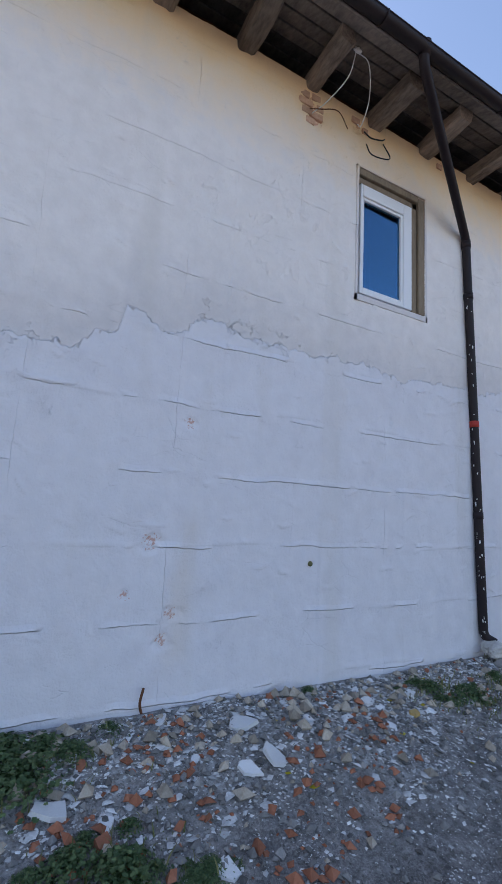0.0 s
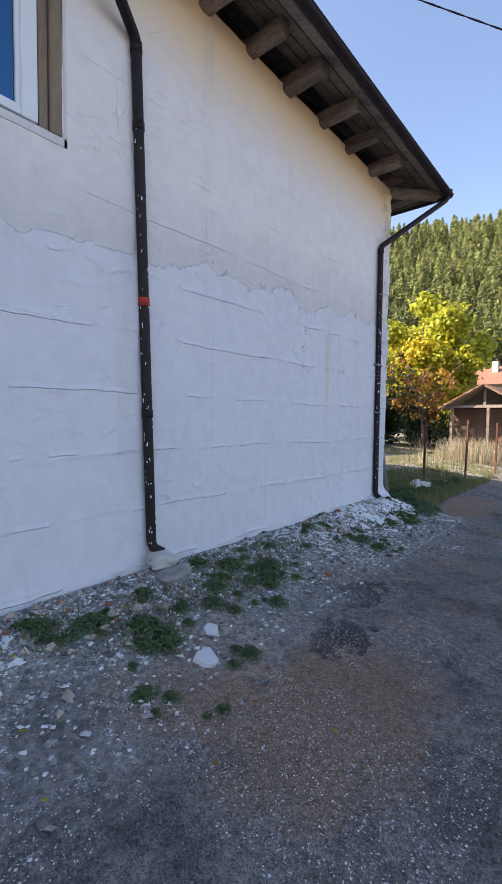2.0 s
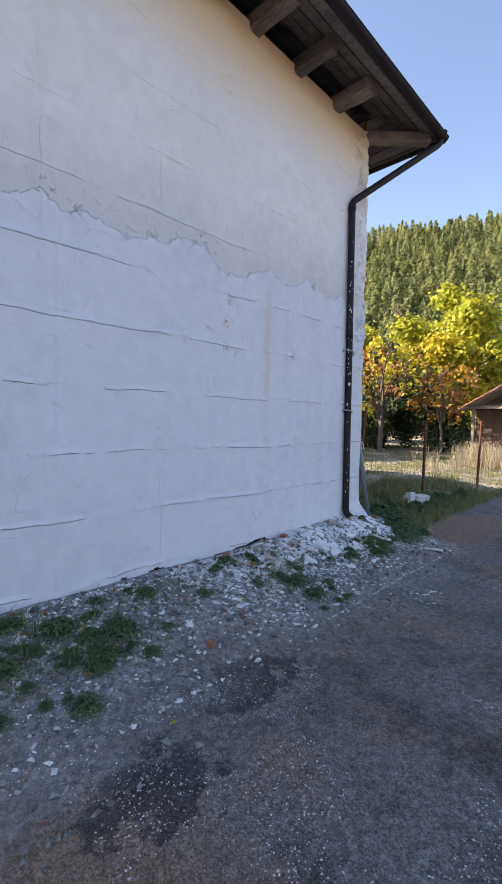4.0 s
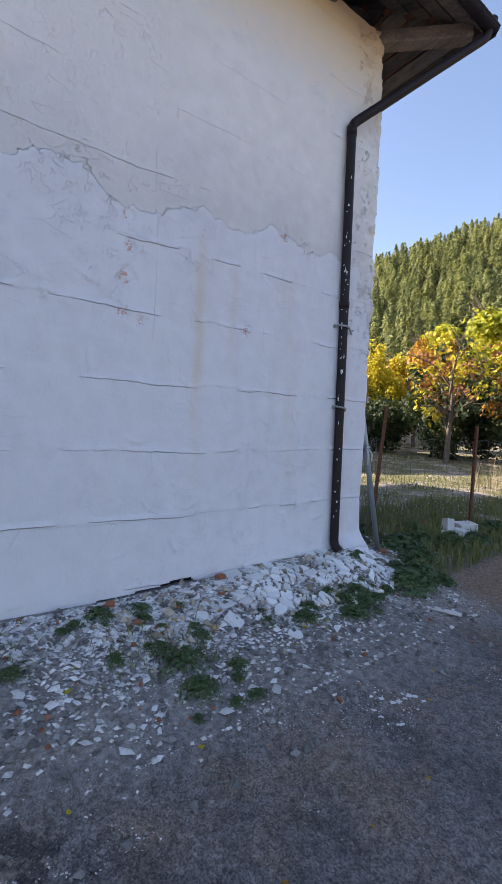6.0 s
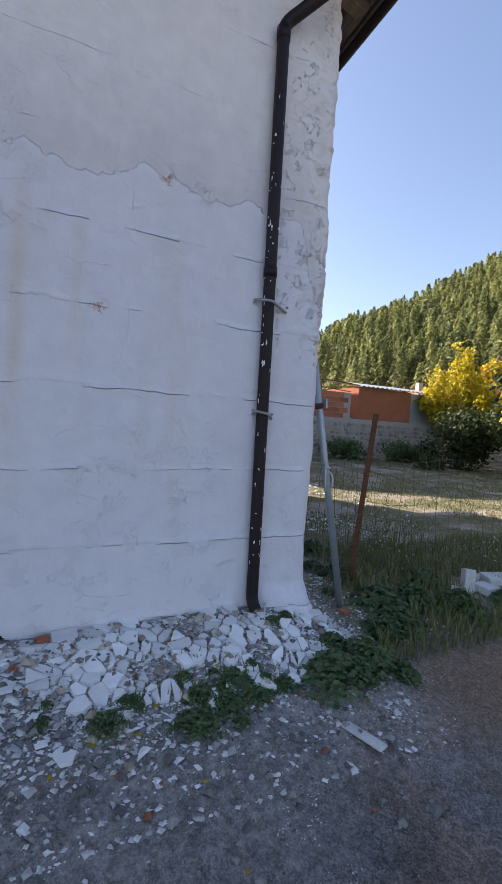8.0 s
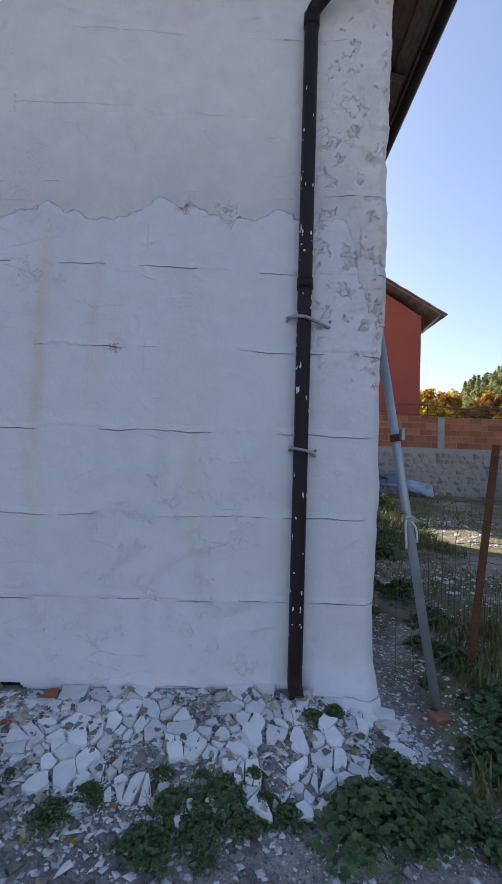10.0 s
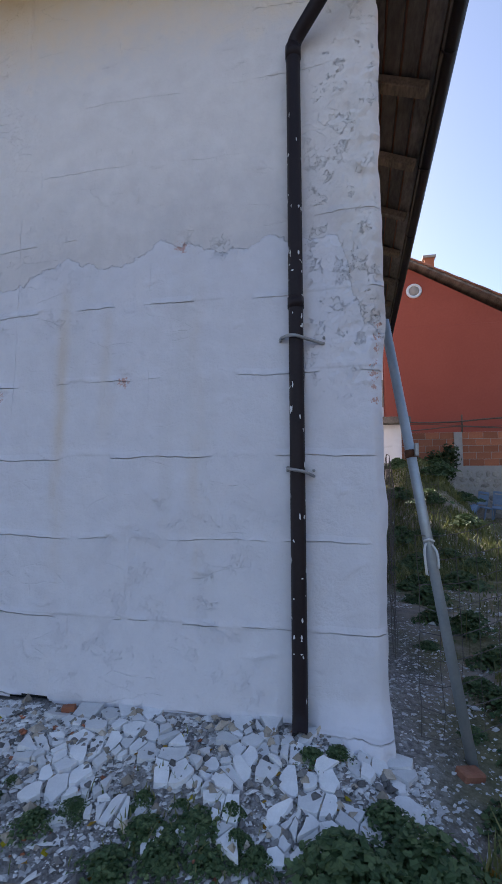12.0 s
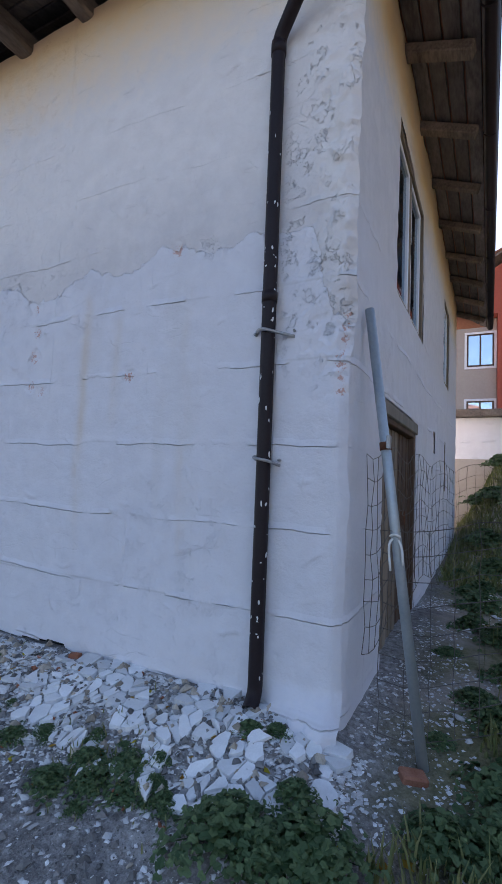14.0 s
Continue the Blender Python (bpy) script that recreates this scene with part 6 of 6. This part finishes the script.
# vine wires over the block wall
tr = empty("vine_trellis", "bare vine strung on wires over the block wall", "trellis")
for k, (dz, r) in enumerate(((0.25, 0.012), (0.42, 0.03), (0.12, 0.02))):
    tube("vine", curve_points([(11 + 1.3 * i, 18.0 + 0.12 * math.sin(i * 2.1 + k), 3.4 + dz + 0.08 * math.sin(i * 1.7 + k * 2)) for i in range(9)], 4), r, M_BARK, tr, 5)
for x in (11.4, 13.9, 16.4, 18.9):
    tube("stake", [(x, 18.12, 3.38), (x, 18.1, 4.05)], 0.03, M_BARK, tr, 6)

# brick hut with a corrugated roof on the stone wall
hut = empty("brick_hut", "small terracotta-block hut with a corrugated metal roof", "hut")
boxed("brick_wall", (22.0, 18.15, 2.15), (25.4, 21, 3.75), M_BRICK, hut, 0.01)
boxed("metal_wall", (25.4, 18.2, 2.0), (27.4, 21, 3.7), M_GALV, hut, 0.01)
bm = bmesh.new()
V, F = [], []
for i in range(81):
    x = 21.8 + 5.8 * i / 80
    for yv, zv in ((17.9, 3.78), (21.2, 4.3)):
        V.append((x, yv, zv + 0.035 * math.cos(i * math.pi / 2)))
for i in range(80):
    F.append((2 * i, 2 * i + 2, 2 * i + 3, 2 * i + 1))
top = [(x, y, z + 0.01) for x, y, z in V]
F += [tuple(j + len(V) for j in reversed(f)) for f in F] + [(2 * i, 2 * i + len(V), 2 * i + 2 + len(V), 2 * i + 2) for i in range(80)]
link("corrugated_roof", V + top, F, M_GALV, hut)
bm.free()

# blue junk against the wall
M_BLUE = simple("faded_blue_plastic", (0.16, 0.24, 0.36), (0.26, 0.34, 0.46), 0.6)
M_TARP = simple("blue_white_tarp", (0.30, 0.40, 0.58), (0.55, 0.62, 0.72), 0.6, scale=3)
for x, y, tz in ((14.35, 17.5, 0.5), (14.75, 17.3, -0.3)):
    ch = empty("broken_chair", "broken blue-grey plastic chair dumped by the wall", "chair", "dumped chairs", at=(x, y, gz(x, y)))
    ch.rotation_euler = (0.15, 0.1, tz)
    boxed("seat", (-0.22, -0.22, 0.40), (0.22, 0.22, 0.44), M_BLUE, ch, 0.01)
    bm = bmesh.new()
    box(bm, (-0.22, 0.18, 0.44), (-0.18, 0.22, 0.95)), box(bm, (0.18, 0.18, 0.44), (0.22, 0.22, 0.95)), box(bm, (-0.18, 0.185, 0.88), (0.18, 0.215, 0.95))
    box(bm, (-0.18, 0.19, 0.5), (0.18, 0.21, 0.84))
    part("backrest", bm, M_BLUE, ch)
    for sx in (-0.2, 0.2):
        for sy in (-0.2, 0.2):
            boxed("leg", (sx - 0.02, sy - 0.02, 0.0), (sx + 0.02, sy + 0.02, 0.40), M_BLUE, ch, 0.004)
rock("tarp_bundle", (15.95, 17.5, 0.55), (0.55, 0.3, 0.32), M_TARP, "crumpled blue and white tarpaulin bundle", 5, "tarpaulin", rough=0.35)
rock("junk_heap", (13.6, 17.4, 0.35), (0.6, 0.35, 0.4), M_BLUE, "heap of dark blue scrap by the wall", 6, "junk", rough=0.4)

# wooden shed behind the dry grass
sh = empty("open_shed", "old open timber shed with a low gabled roof", "shed")
SX, SY = 24.2, 4.6
boxed("back_wall", (SX + 0.9, SY - 1.7, 0), (SX + 1.0, SY + 1.5, 2.0), M_DOORWOOD, sh)
for sy in (-1.55, -0.2, 1.35):
    boxed("post", (SX - 0.06, SY + sy - 0.06, -0.1), (SX + 0.06, SY + sy + 0.06, 2.1), M_DARKWOOD, sh, 0.01)
link("back_gable", [(SX + 0.9, SY - 1.7, 1.95), (SX + 0.9, SY + 1.6, 1.95), (SX + 0.9, SY - 0.04, 2.95), (SX + 0.95, SY - 1.7, 1.95), (SX + 0.95, SY + 1.6, 1.95), (SX + 0.95, SY - 0.04, 2.95)], [(0, 1, 2), (5, 4, 3), (0, 3, 4, 1), (1, 4, 5, 2), (2, 5, 3, 0)], M_BOARD, sh)
boxed("tie_beam", (SX - 0.07, SY - 1.7, 1.98), (SX + 0.07, SY + 1.6, 2.12), M_DARKWOOD, sh, 0.01)
boxed("king_post", (SX - 0.05, SY - 0.1, 2.12), (SX + 0.05, SY + 0.02, 2.85), M_DARKWOOD, sh, 0.01)
for s in (-1, 1):
    a = math.atan2(1.0, 1.75)
    m = Matrix.Translation((SX - 0.4, SY - 0.04, 3.0)) @ Matrix.Rotation(-a * s, 4, "X")
    slope = boxed("roof", (0, 0, -0.05) if s > 0 else (0, -2.1, -0.05), (3.5, 2.1, 0.0) if s > 0 else (3.5, 0, 0.0), M_DARKWOOD, sh, 0.005, m=m)
    for k in range(9):
        u0 = s * 2.1 * k / 9
        u1 = s * (2.1 * (k + 1) / 9 + 0.05)
        boxed("tile_row", (-0.05, min(u0, u1), 0.0 + 0.012 * (k % 2)), (3.55, max(u0, u1), 0.05 + 0.012 * (k % 2)), M_TILE, slope, 0.01, m=m)


def village_house(at, size, ridge, wall_mat, label):
    x, y = at
    sx, sy, z = size
    h = empty("village_house", label, "house")
    boxed("wall", (x - sx, y - sy, 0), (x + sx, y + sy, z), wall_mat, h, 0.02)
    V = [(x - sx - .4, y - sy - .4, z), (x + sx + .4, y - sy - .4, z), (x + sx + .4, y + sy + .4, z), (x - sx - .4, y + sy + .4, z), (x, y - sy * .3, z + ridge), (x, y + sy * .3, z + ridge)]
    link("roof", V, [(0, 1, 4), (1, 2, 5, 4), (2, 3, 5), (3, 0, 4, 5), (3, 2, 1, 0)], M_TILE, h)
    boxed("chimney", (x - sx * .4, y - 0.3, z + ridge * .4), (x - sx * .4 + .5, y + .2, z + ridge * 1.15), M_MORTAR, h, 0.01)
    for k in (-0.5, 0.3):
        boxed("window", (x - sx - 0.03, y + sy * k, z - 1.9), (x - sx + 0.05, y + sy * k + 0.9, z - 0.7), M_FARGLASS, h, 0.005)
    return h


village_house((50, 9.0), (4, 3.2, 4.6), 2.0, M_GREYRENDER, "village house with a red tiled hip roof")
village_house((43.5, 23.2), (4, 3.5, 6.2), 2.0, M_DOORWOOD, "dark old village house with a tiled roof")
village_house((42, 33), (4, 3.5, 4.4), 2.0, M_GREYRENDER, "village house with a pale tiled roof")


# ---- wooded hill ----
M_HILL = simple("forest_floor", (0.09, 0.085, 0.045), (0.20, 0.15, 0.085), 0.95, scale=0.05, fine=0.6, bump=0.5)


def hill_z(x, y):
    """A long wooded ridge beyond the village, highest to the east."""
    az = np.degrees(np.arctan2(x - 6, y))
    r = np.hypot(x - 6, y)
    top = np.interp(az, [-60, 5, 15, 25, 38, 50, 62, 72, 90, 120, 160], [0, 2, 4, 13, 37, 53, 66, 67, 66, 50, 10])
    return -1.5 + top * smooth01(52, 200, r) * (1 - 0.4 * smooth01(200, 330, r)) + 2.5 * wave_noise(x, y, 66, 3, 40) * smooth01(60, 120, r)


def build_hill():
    xs, ys = axis([(-80, 40, 15), (40, 340, 6)]), axis([(-220, -60, 14), (-60, 340, 6)])
    X, Y = np.meshgrid(xs, ys)
    ob = link("hill", np.stack([X, Y, hill_z(X, Y)], -1).reshape(-1, 3), grid_faces(len(xs), len(ys)), M_HILL, smooth=True)
    tagged(ob, "steep hillside covered with pine forest", "hill", kind="structure")
    rng = np.random.RandomState(9)
    n = 4300
    az, r = np.radians(rng.uniform(24, 86, n)), 70 + 150 * rng.random(n) ** 0.8
    x, y = 6 + r * np.sin(az), r * np.cos(az)
    z = hill_z(x, y)
    lim = smooth01(2.0, 12.0, z)
    keep = rng.random(n) < lim
    x, y, z, r = x[keep], y[keep], z[keep], r[keep]
    n = len(x)
    h = rng.uniform(8, 15, n)
    cr = h * rng.uniform(0.15, 0.24, n)
    trunks = []
    tv = np.zeros((n, 6, 3))
    for k in range(3):
        a = 2.1 * k
        tv[:, k] = np.stack([x + 0.16 * math.cos(a), y + 0.16 * math.sin(a), z - 0.5], 1)
        tv[:, 3 + k] = np.stack([x + 0.06 * math.cos(a), y + 0.06 * math.sin(a), z + h * 0.8], 1)
    f = np.array([(0, 1, 4, 3), (1, 2, 5, 4), (2, 0, 3, 5)])
    tagged(link("pine_trunks", tv.reshape(-1, 3), (f[None] + 6 * np.arange(n)[:, None, None]).reshape(-1, 4).tolist(), M_BARK), "slender pine trunks on the hillside", "trees", kind="stuff")
    m = 200
    u = rng.random((n, m)) ** 0.75
    start = rng.uniform(0.22, 0.42, n)[:, None]
    hh = start + (1.02 - start) * u
    rad = cr[:, None] * (1.05 - u) ** 0.9 * rng.uniform(0.35, 1.05, (n, m))
    a = rng.uniform(0, 6.3, (n, m))
    P = np.stack([x[:, None] + rad * np.cos(a), y[:, None] + rad * np.sin(a), z[:, None] + h[:, None] * hh], -1).reshape(-1, 3)
    N = np.stack([np.cos(a), np.sin(a), np.full_like(a, 0.9)], -1).reshape(-1, 3) + rng.normal(0, 0.35, (n * m, 3))
    V, F = leaf_cloud(P, N, 0.33, rng, 3.0)
    me = bpy.data.meshes.new("pine_forest")
    me.from_pydata(V.tolist(), [], F.tolist())
    me.materials.append(M_PINE)
    tagged(new("pine_forest", me), "dense green pine forest on the hillside", "forest", kind="stuff")
    # russet undergrowth along the forest edge
    k = 260
    az, r = np.radians(rng.uniform(8, 95, k)), rng.uniform(58, 92, k)
    cx, cy = 6 + r * np.sin(az), r * np.cos(az)
    cz = np.maximum(hill_z(cx, cy), 0)
    for mat, sel, lab in ((M_RUSTLEAF, slice(0, 130), "russet autumn scrub at the foot of the hill"), (M_AMBER, slice(130, 170), "amber autumn trees at the foot of the hill"), (M_WALNUT, slice(170, 260), "green scrub at the foot of the hill")):
        c = np.stack([cx, cy, cz + 1.2], 1)[sel]
        q = 110
        P = (c[:, None] + rng.normal(0, 1, (len(c), q, 3)) * np.array([1.4, 1.4, 1.3])).reshape(-1, 3)
        V, F = leaf_cloud(P, rng.normal(0, 1, P.shape) + np.array([0, 0, 0.5]), 0.5, rng)
        tagged(link("scrub", V, F.tolist(), mat), lab, "scrub", kind="stuff")


build_hill()
build_rubble()


# spilled paint on the road
sp = empty("paint_spill", "white spilled paint flecks on the asphalt", "paint spill")
rnd = random.Random(14)
chunks = []
for _ in range(24):
    x, y, r = rnd.gauss(8.12, 0.13), rnd.gauss(1.43, 0.07), rnd.uniform(0.005, 0.030)
    k = 9
    ringp = []
    for i in range(k):
        f = rnd.uniform(0.4, 1.2)
        px, py = x + r * f * math.cos(2 * math.pi * i / k), y + 0.7 * r * f * math.sin(2 * math.pi * i / k)
        ringp.append((px, py, gz(px, py) + 0.005))
    chunks.append((ringp + [(x, y, gz(x, y) + 0.008)], [(i, (i + 1) % k, k) for i in range(k)]))
merged("splash", chunks, M_PAINTSPLASH, sp)["kind"] = "stuff"
m = Matrix.Translation((9.55, 1.95, gz(9.55, 1.95) + 0.012)) @ Euler((0.02, 0.05, 0.35)).to_matrix().to_4x4()
tagged(boxed("wood_strip", (-0.035, -0.13, -0.008), (0.035, 0.13, 0.008), M_WHITESTONE, None, 0.003, m=m), "short pale wooden strip lying on the road", "strip")
